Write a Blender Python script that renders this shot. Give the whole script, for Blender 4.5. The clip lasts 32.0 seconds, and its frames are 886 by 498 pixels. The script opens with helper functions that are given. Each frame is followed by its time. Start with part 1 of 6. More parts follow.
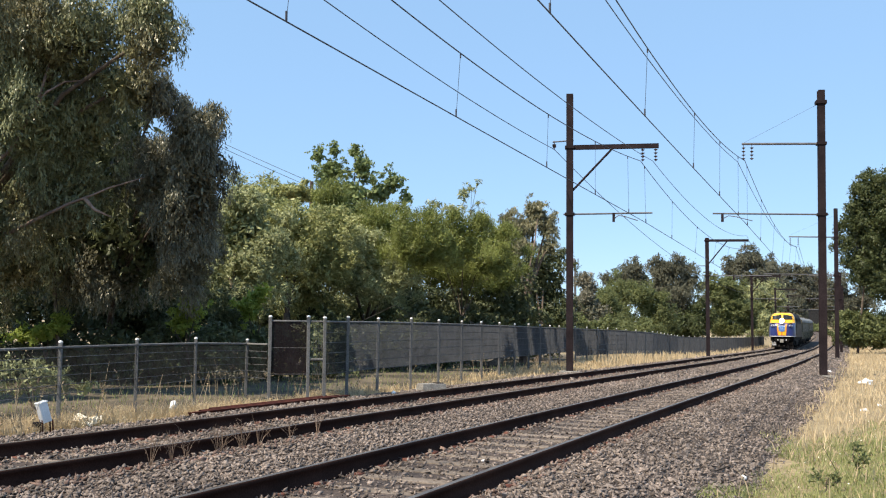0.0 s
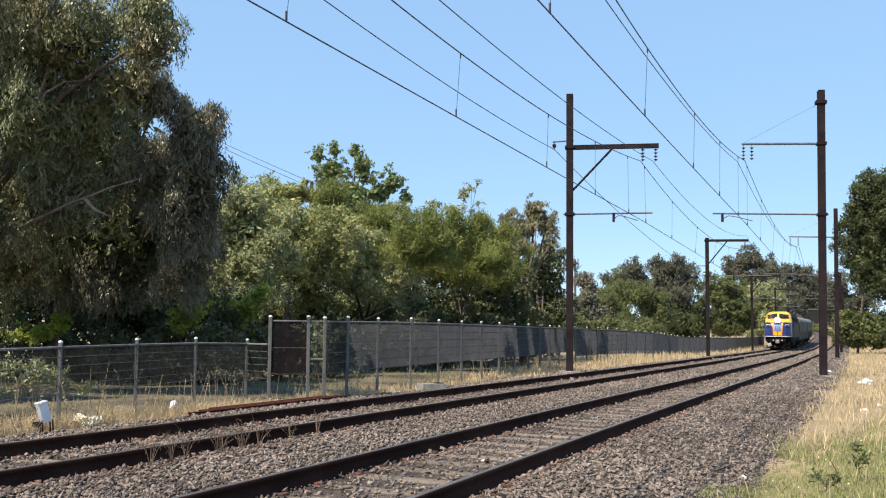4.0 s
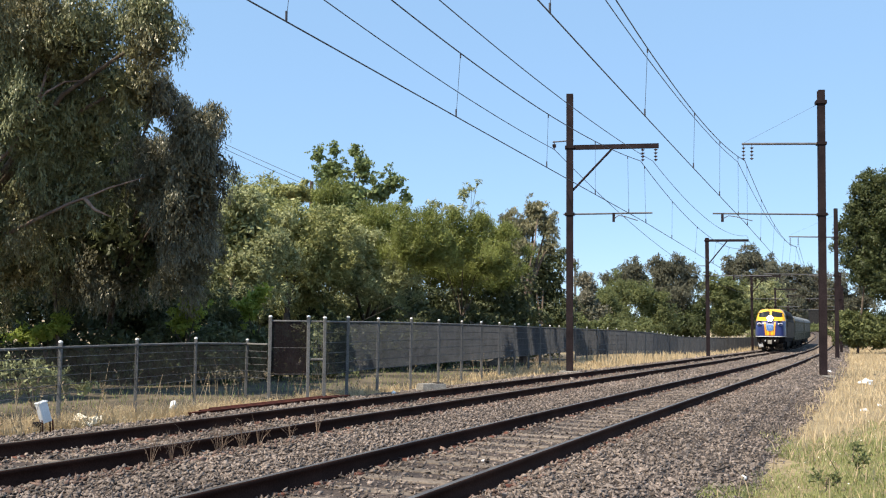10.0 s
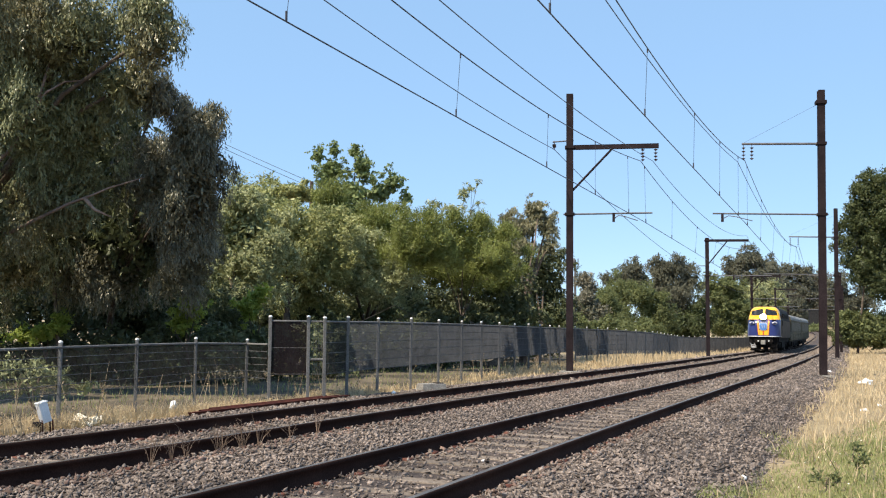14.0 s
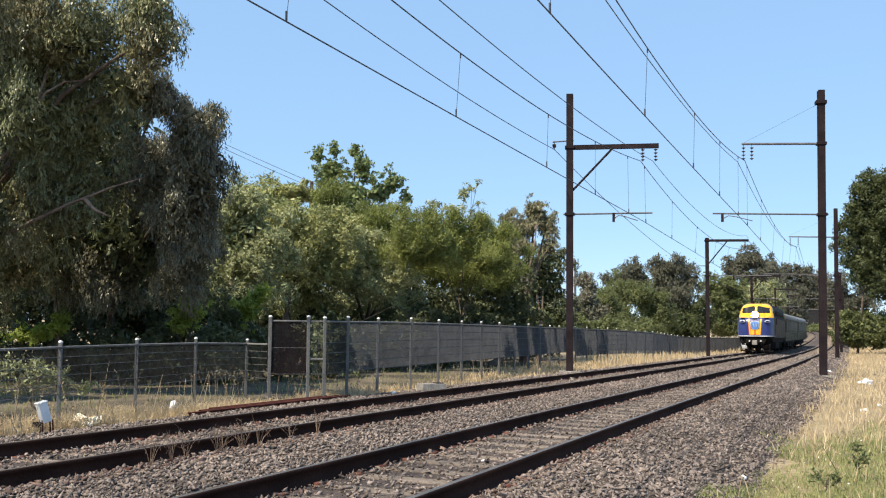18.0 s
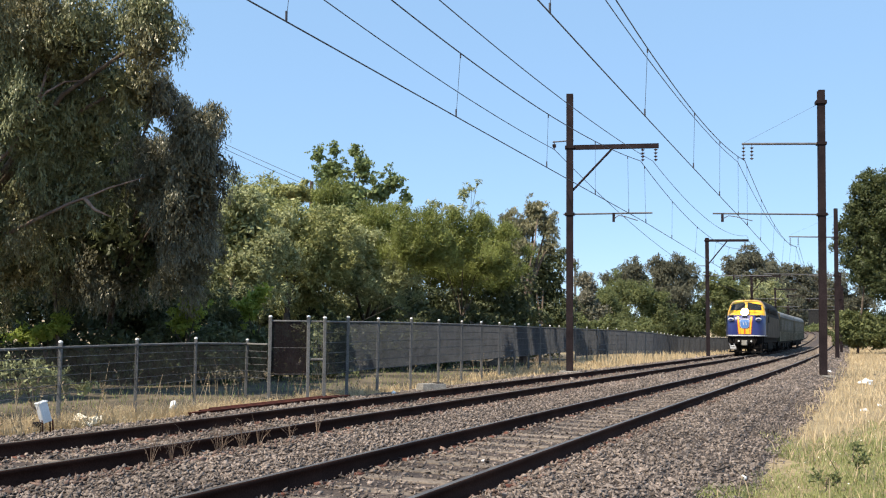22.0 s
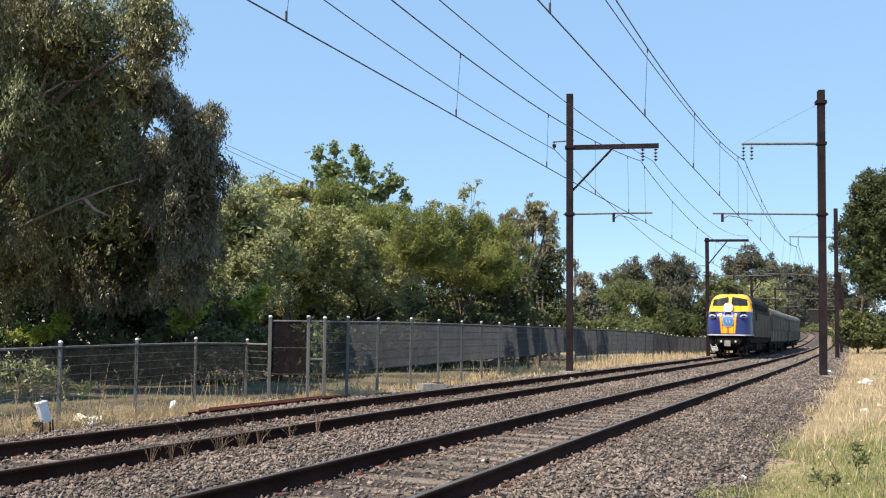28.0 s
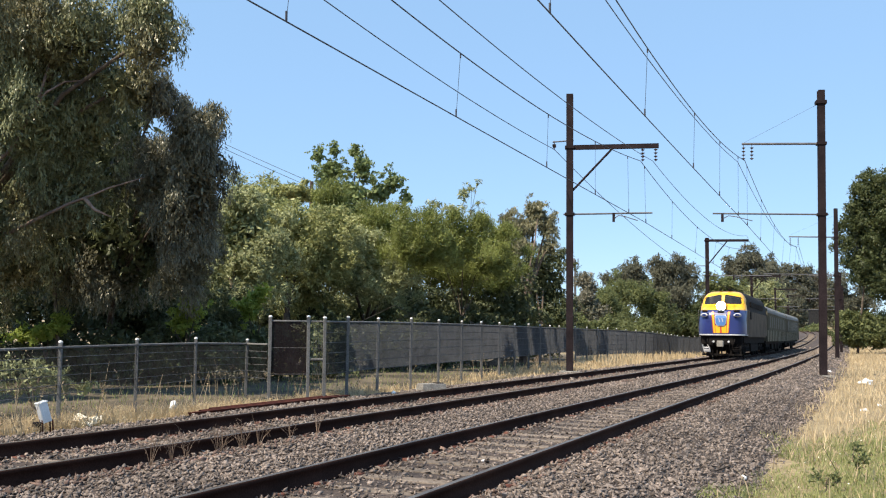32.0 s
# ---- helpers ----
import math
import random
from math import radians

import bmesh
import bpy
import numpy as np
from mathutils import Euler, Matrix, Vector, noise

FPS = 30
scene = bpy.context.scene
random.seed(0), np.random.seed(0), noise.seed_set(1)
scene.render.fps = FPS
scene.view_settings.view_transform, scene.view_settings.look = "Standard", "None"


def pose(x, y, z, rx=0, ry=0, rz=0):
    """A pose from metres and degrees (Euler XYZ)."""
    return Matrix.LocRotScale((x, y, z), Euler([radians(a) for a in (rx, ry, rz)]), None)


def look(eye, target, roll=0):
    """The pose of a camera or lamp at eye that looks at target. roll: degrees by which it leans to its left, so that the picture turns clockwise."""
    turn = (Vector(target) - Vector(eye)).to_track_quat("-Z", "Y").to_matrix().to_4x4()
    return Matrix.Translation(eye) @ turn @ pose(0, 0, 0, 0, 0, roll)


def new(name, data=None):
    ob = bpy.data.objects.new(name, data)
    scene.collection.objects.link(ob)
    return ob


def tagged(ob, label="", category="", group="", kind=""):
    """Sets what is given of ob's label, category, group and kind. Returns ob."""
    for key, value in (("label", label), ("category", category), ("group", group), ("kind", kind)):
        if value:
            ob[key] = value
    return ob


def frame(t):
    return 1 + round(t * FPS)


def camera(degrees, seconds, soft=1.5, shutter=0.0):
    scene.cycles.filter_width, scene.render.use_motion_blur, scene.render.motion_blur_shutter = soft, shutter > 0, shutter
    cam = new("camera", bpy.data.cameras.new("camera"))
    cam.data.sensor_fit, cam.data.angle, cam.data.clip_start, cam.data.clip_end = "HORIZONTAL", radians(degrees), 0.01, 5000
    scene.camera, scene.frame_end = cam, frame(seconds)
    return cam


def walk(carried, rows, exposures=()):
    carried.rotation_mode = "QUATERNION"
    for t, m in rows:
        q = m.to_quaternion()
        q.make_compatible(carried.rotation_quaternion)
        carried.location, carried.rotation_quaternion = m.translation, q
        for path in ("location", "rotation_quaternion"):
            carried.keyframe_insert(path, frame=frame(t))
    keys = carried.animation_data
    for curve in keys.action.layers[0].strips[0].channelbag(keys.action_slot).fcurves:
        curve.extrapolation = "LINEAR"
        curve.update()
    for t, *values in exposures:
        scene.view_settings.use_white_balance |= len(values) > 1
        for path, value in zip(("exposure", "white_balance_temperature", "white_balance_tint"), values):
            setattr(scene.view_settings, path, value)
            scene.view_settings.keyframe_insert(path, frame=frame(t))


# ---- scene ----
# camera: stands still beside the line
cam = camera(49.49, 32.0, soft=1.15)
EYE = (0.0, 0.0, 1.339)
VIEW = look(EYE, (0.0, 0.99630, 1.339 + 0.08589), 0.684)
walk(cam, [(0.0, VIEW), (32.0, VIEW)], exposures=[(0.0, 0.66), (32.0, 0.66)])

# sun and sky
SUN_TO = Vector((-0.57, -0.48, 1.0)).normalized()
sun = new("sun", bpy.data.lights.new("sun", "SUN"))
sun.data.energy, sun.data.angle, sun.data.color = 5.2, radians(0.53), (1.0, 0.875, 0.7)
sun.matrix_world = look((0, 0, 60), Vector((0, 0, 60)) - SUN_TO)
world = bpy.data.worlds.new("world")
scene.world = world
world.use_nodes = True
sky = world.node_tree.nodes.new("ShaderNodeTexSky")
sky.sky_type, sky.sun_disc = "NISHITA", False
sky.sun_elevation = math.asin(SUN_TO.z)
sky.sun_rotation = math.atan2(SUN_TO.x, SUN_TO.y)
sky.air_density, sky.dust_density, sky.ozone_density = 0.8, 0.0, 2.0
back = world.node_tree.nodes["Background"]
back.inputs["Strength"].default_value = 0.149
even = world.node_tree.nodes.new("ShaderNodeMix")
even.data_type = "RGBA"
even.inputs[0].default_value = 0.72
even.inputs[7].default_value = (1.62, 2.72, 4.15, 1.0)
world.node_tree.links.new(sky.outputs[0], even.inputs[6])
world.node_tree.links.new(even.outputs[2], back.inputs["Color"])

rng = np.random.default_rng(7)


# ---- materials ----
def surf(name, a, b, rough=0.8, big=1.5, fine=30.0, bump=0.3, metal=0.0, island=0.0, single=0.0, amount=0.35, spec=0.4, coat=0.0):
    """Two colours mixed by a broad noise, broken by a fine one, with relief; island and single vary it piece by piece."""
    m = bpy.data.materials.new(name)
    m.use_nodes = True
    n, l = m.node_tree.nodes, m.node_tree.links
    p = n["Principled BSDF"]
    co = n.new("ShaderNodeTexCoord")
    n1, n2 = n.new("ShaderNodeTexNoise"), n.new("ShaderNodeTexNoise")
    n1.inputs["Scale"].default_value, n1.inputs["Detail"].default_value = big, 5
    n2.inputs["Scale"].default_value, n2.inputs["Detail"].default_value = fine, 4
    for t in (n1, n2):
        l.new(co.outputs["Object"], t.inputs["Vector"])
    ramp = n.new("ShaderNodeValToRGB")
    ramp.color_ramp.elements[0].position, ramp.color_ramp.elements[1].position = 0.36, 0.64
    ramp.color_ramp.elements[0].color, ramp.color_ramp.elements[1].color = (*a, 1), (*b, 1)
    l.new(n1.outputs["Fac"], ramp.inputs["Fac"])
    value = n.new("ShaderNodeMapRange")
    value.inputs["From Min"].default_value, value.inputs["From Max"].default_value = 0.3, 0.7
    value.inputs["To Min"].default_value, value.inputs["To Max"].default_value = 1 - amount, 1 + amount
    l.new(n2.outputs["Fac"], value.inputs["Value"])
    out = value.outputs[0]
    for k, (w, kind, sock) in enumerate(((island, "ShaderNodeNewGeometry", "Random Per Island"), (single, "ShaderNodeObjectInfo", "Random"))):
        if w:
            g, r, mul = n.new(kind), n.new("ShaderNodeMapRange"), n.new("ShaderNodeMath")
            r.inputs["To Min"].default_value, r.inputs["To Max"].default_value = 1 - w, 1 + w
            l.new(g.outputs[sock], r.inputs["Value"])
            mul.operation = "MULTIPLY"
            l.new(out, mul.inputs[0]), l.new(r.outputs[0], mul.inputs[1])
            out = mul.outputs[0]
    mix = n.new("ShaderNodeVectorMath")
    mix.operation = "SCALE"
    l.new(ramp.outputs["Color"], mix.inputs[0]), l.new(out, mix.inputs["Scale"])
    l.new(mix.outputs[0], p.inputs["Base Color"])
    p.inputs["Roughness"].default_value, p.inputs["Metallic"].default_value = rough, metal
    p.inputs["Specular IOR Level"].default_value = spec
    p.inputs["Coat Weight"].default_value = coat
    if bump:
        bn = n.new("ShaderNodeBump")
        bn.inputs["Strength"].default_value, bn.inputs["Distance"].default_value = bump, 0.02
        l.new(n2.outputs["Fac"], bn.inputs["Height"])
        l.new(bn.outputs[0], p.inputs["Normal"])
    return m


def leafy(name, dark, light, glow=0.3, rough=0.5, patch=0.35, tint=None):
    """Foliage: leaf by leaf between two greens, broad patches, some light let through."""
    m = bpy.data.materials.new(name)
    m.use_nodes = True
    n, l = m.node_tree.nodes, m.node_tree.links
    p, out = n["Principled BSDF"], n["Material Output"]
    geo, co = n.new("ShaderNodeNewGeometry"), n.new("ShaderNodeTexCoord")
    noi = n.new("ShaderNodeTexNoise")
    noi.inputs["Scale"].default_value, noi.inputs["Detail"].default_value = patch, 3
    l.new(co.outputs["Object"], noi.inputs["Vector"])
    add = n.new("ShaderNodeMath")
    add.operation = "MULTIPLY_ADD"
    add.inputs[1].default_value = 0.55
    sub = n.new("ShaderNodeMapRange")
    sub.inputs["From Min"].default_value, sub.inputs["From Max"].default_value = 0.3, 0.7
    sub.inputs["To Min"].default_value, sub.inputs["To Max"].default_value = 0.0, 0.45
    l.new(noi.outputs["Fac"], sub.inputs["Value"])
    l.new(geo.outputs["Random Per Island"], add.inputs[0]), l.new(sub.outputs[0], add.inputs[2])
    ramp = n.new("ShaderNodeValToRGB")
    ramp.color_ramp.elements[0].color, ramp.color_ramp.elements[1].color = (*dark, 1), (*light, 1)
    l.new(add.outputs[0], ramp.inputs["Fac"])
    colour = ramp.outputs["Color"]
    if tint:
        broad, edge, blend = n.new("ShaderNodeTexNoise"), n.new("ShaderNodeMapRange"), n.new("ShaderNodeMix")
        broad.inputs["Scale"].default_value, broad.inputs["Detail"].default_value = 0.28, 4
        edge.inputs["From Min"].default_value, edge.inputs["From Max"].default_value = 0.46, 0.6
        blend.data_type, blend.blend_type = "RGBA", "MULTIPLY"
        l.new(co.outputs["Object"], broad.inputs["Vector"]), l.new(broad.outputs["Fac"], edge.inputs["Value"])
        l.new(edge.outputs[0], blend.inputs[0]), l.new(colour, blend.inputs[6])
        blend.inputs[7].default_value = (*tint, 1)
        colour = blend.outputs[2]
    l.new(colour, p.inputs["Base Color"])
    p.inputs["Roughness"].default_value, p.inputs["Specular IOR Level"].default_value = rough, 0.35
    tr, mix = n.new("ShaderNodeBsdfTranslucent"), n.new("ShaderNodeMixShader")
    l.new(colour, tr.inputs["Color"])
    mix.inputs["Fac"].default_value = glow
    l.new(p.outputs[0], mix.inputs[1]), l.new(tr.outputs[0], mix.inputs[2]), l.new(mix.outputs[0], out.inputs["Surface"])
    return m


M_LITTERSHADE = surf("shade_dark_litter_soil", (0.05, 0.04, 0.027), (0.13, 0.105, 0.07), 0.95, 0.6, 14, 0.7)
M_GROUND = surf("dry_soil", (0.19, 0.143, 0.08), (0.28, 0.22, 0.125), 0.95, 0.35, 12, 0.5)
# Bed darker than its stones, putting the shade between them into the colour.
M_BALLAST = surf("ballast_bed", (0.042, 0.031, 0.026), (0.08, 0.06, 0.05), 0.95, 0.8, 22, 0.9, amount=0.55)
M_STONE = surf("ballast_stone", (0.136, 0.111, 0.096), (0.204, 0.166, 0.143), 0.92, 0.5, 40, 0.4, island=0.6, amount=0.4)
M_RAIL = surf("rail_rust_side", (0.025, 0.012, 0.009), (0.045, 0.022, 0.016), 0.95, 1.0, 60, 0.25, spec=0.08)
M_RAILTOP = surf("rail_running_face", (0.11, 0.095, 0.085), (0.15, 0.135, 0.12), 0.5, 2.0, 80, 0.05, metal=0.5, amount=0.12)
M_DEADSTEM = surf("dead_stem", (0.13, 0.085, 0.06), (0.24, 0.17, 0.12), 0.9, 6, 40, 0.1)
M_RUSTSTONE = surf("rust_stained_stone", (0.115, 0.074, 0.06), (0.175, 0.12, 0.098), 0.95, 0.5, 40, 0.4, island=0.6, amount=0.3)
M_CREAM = surf("cream_plastic", (0.62, 0.56, 0.44), (0.78, 0.73, 0.6), 0.6, 6, 40, 0.2, amount=0.15)
M_SPIKE = surf("dark_rust_spike", (0.085, 0.036, 0.028), (0.15, 0.07, 0.055), 0.95, 4.0, 60, 0.4, spec=0.1)
M_RUST = surf("rust_red", (0.065, 0.02, 0.015), (0.12, 0.04, 0.028), 0.9, 4.0, 60, 0.4, spec=0.15)
M_SLEEPER = surf("sleeper_timber", (0.13, 0.1, 0.075), (0.2, 0.165, 0.135), 0.95, 1.5, 24, 0.6, single=0.25)
M_MAST = surf("mast_steel", (0.014, 0.01, 0.012), (0.025, 0.018, 0.02), 0.85, 1.2, 25, 0.2, spec=0.12)
M_GALV = surf("galvanised_steel", (0.1, 0.098, 0.095), (0.15, 0.147, 0.14), 0.7, 3, 40, 0.1, metal=0.1, single=0.12)
M_MESH = surf("fence_mesh_wire", (0.05, 0.054, 0.062), (0.077, 0.082, 0.093), 0.7, 3, 40, 0.0, metal=0.1)
# Darker copy of the mesh wire colour, for the low fence and first panels.
M_MESHDARK = surf("dark_mesh_wire", (0.02, 0.02, 0.02), (0.034, 0.033, 0.032), 0.75, 3, 40, 0.0, metal=0.1)
M_ARM = surf("arm_steel", (0.085, 0.085, 0.095), (0.13, 0.13, 0.14), 0.7, 3, 30, 0.1, metal=0.1)
M_WIRE = surf("wire_copper_dark", (0.045, 0.045, 0.055), (0.06, 0.06, 0.07), 0.5, 3, 30, 0.0, metal=0.3)
M_INSUL = surf("insulator_brown", (0.09, 0.055, 0.045), (0.13, 0.08, 0.065), 0.3, 5, 30, 0.0)
M_CAP = surf("post_cap_white", (0.75, 0.75, 0.73), (0.82, 0.82, 0.8), 0.6, 5, 30, 0.0)
M_BARK = surf("gum_bark", (0.13, 0.09, 0.07), (0.27, 0.195, 0.16), 0.9, 2.5, 14, 0.5)
M_BARKDARK = surf("dark_bark", (0.06, 0.045, 0.035), (0.13, 0.1, 0.075), 0.95, 3, 20, 0.6)
M_CONC = surf("concrete", (0.16, 0.15, 0.135), (0.27, 0.255, 0.23), 0.9, 4, 40, 0.4)
M_WHITE = surf("white_paint", (0.68, 0.69, 0.7), (0.8, 0.8, 0.8), 0.55, 4, 50, 0.1, amount=0.1)

L_GUM = leafy("gum_leaves", (0.085, 0.095, 0.042), (0.29, 0.3, 0.145), 0.08, 0.36, tint=(1.0, 0.86, 0.9))
# Dusky gum green, with the shade of the right-hand lobes in its colour.
L_GUMDARK = leafy("dusky_shaded_gum_leaves", (0.05, 0.052, 0.033), (0.21, 0.2, 0.128), 0.06, 0.36)
L_OLIVE = leafy("olive_leaves", (0.128, 0.14, 0.048), (0.49, 0.505, 0.215), 0.3)
L_WATTLE = leafy("wattle_leaves", (0.088, 0.108, 0.025), (0.305, 0.34, 0.095), 0.3)
L_MAPLE = leafy("broad_leaves", (0.1, 0.14, 0.05), (0.31, 0.37, 0.16), 0.42)
L_LIME = leafy("lime_leaves", (0.15, 0.21, 0.03), (0.44, 0.5, 0.11), 0.5)
L_GREY = leafy("grey_leaves", (0.125, 0.143, 0.06), (0.49, 0.515, 0.27), 0.28)
# Lifted darks and extra translucency put distance haze into the leaf colour.
L_FAR = leafy("hazed_far_leaves", (0.1, 0.104, 0.076), (0.2, 0.2, 0.138), 0.45, 0.65, patch=0.12)
L_PINE = leafy("dense_leaves", (0.038, 0.053, 0.019), (0.115, 0.135, 0.052), 0.26)
# Shade of the undergrowth is put into this darker leaf colour.
L_SHADE = leafy("shade_dark_leaves", (0.034, 0.045, 0.021), (0.145, 0.165, 0.072), 0.22)
L_FARWATTLE = leafy("far_wattle_leaves", (0.095, 0.11, 0.044), (0.25, 0.28, 0.115), 0.45, 0.6)
L_CREAM = leafy("cream_flower_leaves", (0.07, 0.08, 0.04), (0.34, 0.31, 0.24), 0.25)
L_BRONZE = leafy("bronze_gum_leaves", (0.09, 0.09, 0.045), (0.38, 0.36, 0.22), 0.3, 0.42)
G_DRY = leafy("dry_grass", (0.33, 0.245, 0.137), (0.75, 0.605, 0.39), 0.3, 0.7, 0.9)
G_GREEN = leafy("green_grass", (0.12, 0.15, 0.045), (0.42, 0.43, 0.185), 0.35, 0.7, 0.6)
G_WEED = leafy("dry_weed", (0.2, 0.15, 0.09), (0.4, 0.33, 0.22), 0.2, 0.8, 1.0)


# ---- mesh helpers ----
def link(name, me, material, parent=None, label="", smooth=False):
    for m in material if isinstance(material, (list, tuple)) else (material,):
        me.materials.append(m)
    if smooth:
        me.shade_smooth()
    ob = new(name, me)
    if parent:
        ob.parent = parent
    return tagged(ob, label)


def part(name, bm, material, parent=None, label="", smooth=False):
    me = bpy.data.meshes.new(name)
    bm.to_mesh(me)
    bm.free()
    return link(name, me, material, parent, label, smooth)


def raw(name, verts, faces, material, parent=None, label="", smooth=False):
    """A mesh from numpy arrays, faces all of one size."""
    verts, faces = np.asarray(verts, np.float32), np.asarray(faces, np.int32)
    me = bpy.data.meshes.new(name)
    k = faces.shape[1]
    me.vertices.add(len(verts)), me.loops.add(faces.size), me.polygons.add(len(faces))
    me.vertices.foreach_set("co", verts.ravel())
    me.loops.foreach_set("vertex_index", faces.ravel())
    me.polygons.foreach_set("loop_start", np.arange(0, faces.size, k, dtype=np.int32))
    me.update(calc_edges=True)
    return link(name, me, material, parent, label, smooth)


def thing(name, m, label, category, group="", kind=""):
    ob = new(name)
    ob.matrix_world = m
    return tagged(ob, label, category, group, kind)


def box(bm, x0, y0, z0, x1, y1, z1, m=None, bevel=0.0):
    vs = bmesh.ops.create_cube(bm, size=1.0)["verts"]
    bmesh.ops.transform(bm, verts=vs, matrix=Matrix.Translation(((x0 + x1) / 2, (y0 + y1) / 2, (z0 + z1) / 2)) @ Matrix.Diagonal((x1 - x0, y1 - y0, z1 - z0, 1)))
    if bevel:
        es = list({e for v in vs for e in v.link_edges})
        r = bmesh.ops.bevel(bm, geom=es, offset=bevel, segments=2, affect="EDGES", profile=0.6)
        vs = list({v for f in r["faces"] for v in f.verts} | {v for v in vs if v.is_valid})
    if m is not None:
        bmesh.ops.transform(bm, verts=vs, matrix=m)
    return vs


def cyl(bm, a, b, r0, r1=None, n=10):
    a, b = Vector(a), Vector(b)
    d = b - a
    m = Matrix.Translation((a + b) / 2) @ d.to_track_quat("Z", "Y").to_matrix().to_4x4()
    return bmesh.ops.create_cone(bm, cap_ends=True, segments=n, radius1=r0, radius2=r0 if r1 is None else r1, depth=d.length, matrix=m)["verts"]


def boxed(name, dims, material, parent, label="", bevel=0.0):
    bm = bmesh.new()
    box(bm, *dims, bevel=bevel)
    return part(name, bm, material, parent, label)


def tube(name, pts, r, material, parent=None, label="", n=5):
    """A bent rod or wire through points, one mesh."""
    pts = [Vector(p) for p in pts]
    vs, fs = [], []
    for i, p in enumerate(pts):
        d = (pts[min(i + 1, len(pts) - 1)] - pts[max(i - 1, 0)]).normalized()
        q = d.to_track_quat("Z", "Y")
        rr = r[i] if isinstance(r, (list, tuple)) else r
        for k in range(n):
            a = 2 * math.pi * k / n
            vs.append(p + q @ Vector((rr * math.cos(a), rr * math.sin(a), 0)))
    for i in range(len(pts) - 1):
        for k in range(n):
            fs.append((i * n + k, i * n + (k + 1) % n, (i + 1) * n + (k + 1) % n, (i + 1) * n + k))
    return raw(name, [tuple(v) for v in vs], fs, material, parent, label, True)


# ---- the line of the railway ----
GAUGE, SPACING = 1.675, 4.033
BEND_S = np.array([-20, 0, 15, 30, 45, 60, 80, 100, 125, 150, 180, 220, 260, 280, 340], float)
BEND_K = np.array([2.0, 2.0, 0.46, -0.47, -0.64, -0.36, -0.04, 0.07, -0.05, -0.38, 0.31, -1.26, -4.63, -6.0, -6.0]) / 1000
LINE_S = np.arange(-20.0, 320.5, 0.5)


def survey():
    k = np.interp(LINE_S, BEND_S, BEND_K)
    i0 = int(np.argmin(abs(LINE_S)))
    h = np.concatenate([[0], np.cumsum((k[1:] + k[:-1]) / 2 * 0.5)])
    h += 0.40213 - h[i0]
    mid = (h[1:] + h[:-1]) / 2
    x = np.concatenate([[0], np.cumsum(np.sin(mid) * 0.5)])
    y = np.concatenate([[0], np.cumsum(np.cos(mid) * 0.5)])
    u, w = np.clip((LINE_S - 20) / 100, 0, None), np.clip((LINE_S - 80) / 100, 0, None)
    return x - x[i0] - 1.482, y - y[i0] + 7.123, -0.287 * u * u + 1.298 * w * w + 0.014 * u, h


LX, LY, LZ, LH = survey()


def on_line(s, o, z=0.0):
    """The point s metres along the near track, o metres to its right, z above its rails."""
    x, y, zz, h = (np.interp(s, LINE_S, a) for a in (LX, LY, LZ, LH))
    return np.stack([x + o * np.cos(h), y - o * np.sin(h), zz + z], -1)


def line_heading(s):
    return float(np.interp(s, LINE_S, LH))


def from_line(x, y):
    """For arrays of places: metres along the near track and to its right."""
    x, y = np.asarray(x, float), np.asarray(y, float)
    best, bs, bo = np.full(x.shape, 1e18), np.zeros(x.shape), np.zeros(x.shape)
    for i in range(0, len(LINE_S), 4):
        dx, dy = x - LX[i], y - LY[i]
        d = dx * dx + dy * dy
        s = dx * np.sin(LH[i]) + dy * np.cos(LH[i])
        o = dx * np.cos(LH[i]) - dy * np.sin(LH[i])
        m = d < best
        best, bs, bo = np.where(m, d, best), np.where(m, LINE_S[i] + s, bs), np.where(m, o, bo)
    return bs, bo


def smooth(x, a, b):
    t = np.clip((x - a) / (b - a), 0, 1)
    return t * t * (3 - 2 * t)


def ground_z(x, y):
    """The height of the natural ground."""
    s, o = from_line(x, y)
    z = np.interp(s, LINE_S, LZ) - 0.36
    z += 0.14 * smooth(o, -7.2, -9.5)
    z += 0.1 * smooth(o, 3.2, 4.5) + 0.1 * smooth(o, 6, 16)
    z -= 0.75 * smooth(s, 62, 88) * smooth(-o, 7.5, 10.0)
    z -= 0.05 * np.sin(x * 0.8) * np.sin(y * 0.6) * smooth(abs(o + 2), 6, 8)
    return z


# ---- ground, ballast and tracks ----
def build_ground():
    gx = np.concatenate([-np.geomspace(2500, 62, 14), np.arange(-60, 100, 1.3), np.geomspace(102, 2500, 14)])
    gy = np.concatenate([-np.geomspace(2500, 32, 12), np.arange(-30, 40, 1.0), np.arange(40, 300, 3.0), np.geomspace(303, 3000, 14)])
    xx, yy = np.meshgrid(gx, gy)
    zz = ground_z(xx, yy)
    nx, ny = len(gx), len(gy)
    i = np.arange(nx * ny).reshape(ny, nx)
    f = np.stack([i[:-1, :-1], i[:-1, 1:], i[1:, 1:], i[1:, :-1]], -1).reshape(-1, 4)
    ob = raw("ground", np.stack([xx, yy, zz], -1).reshape(-1, 3), f, M_GROUND, smooth=True)
    tagged(ob, "dry summer soil under straw grass beside the railway", "ground", kind="structure")


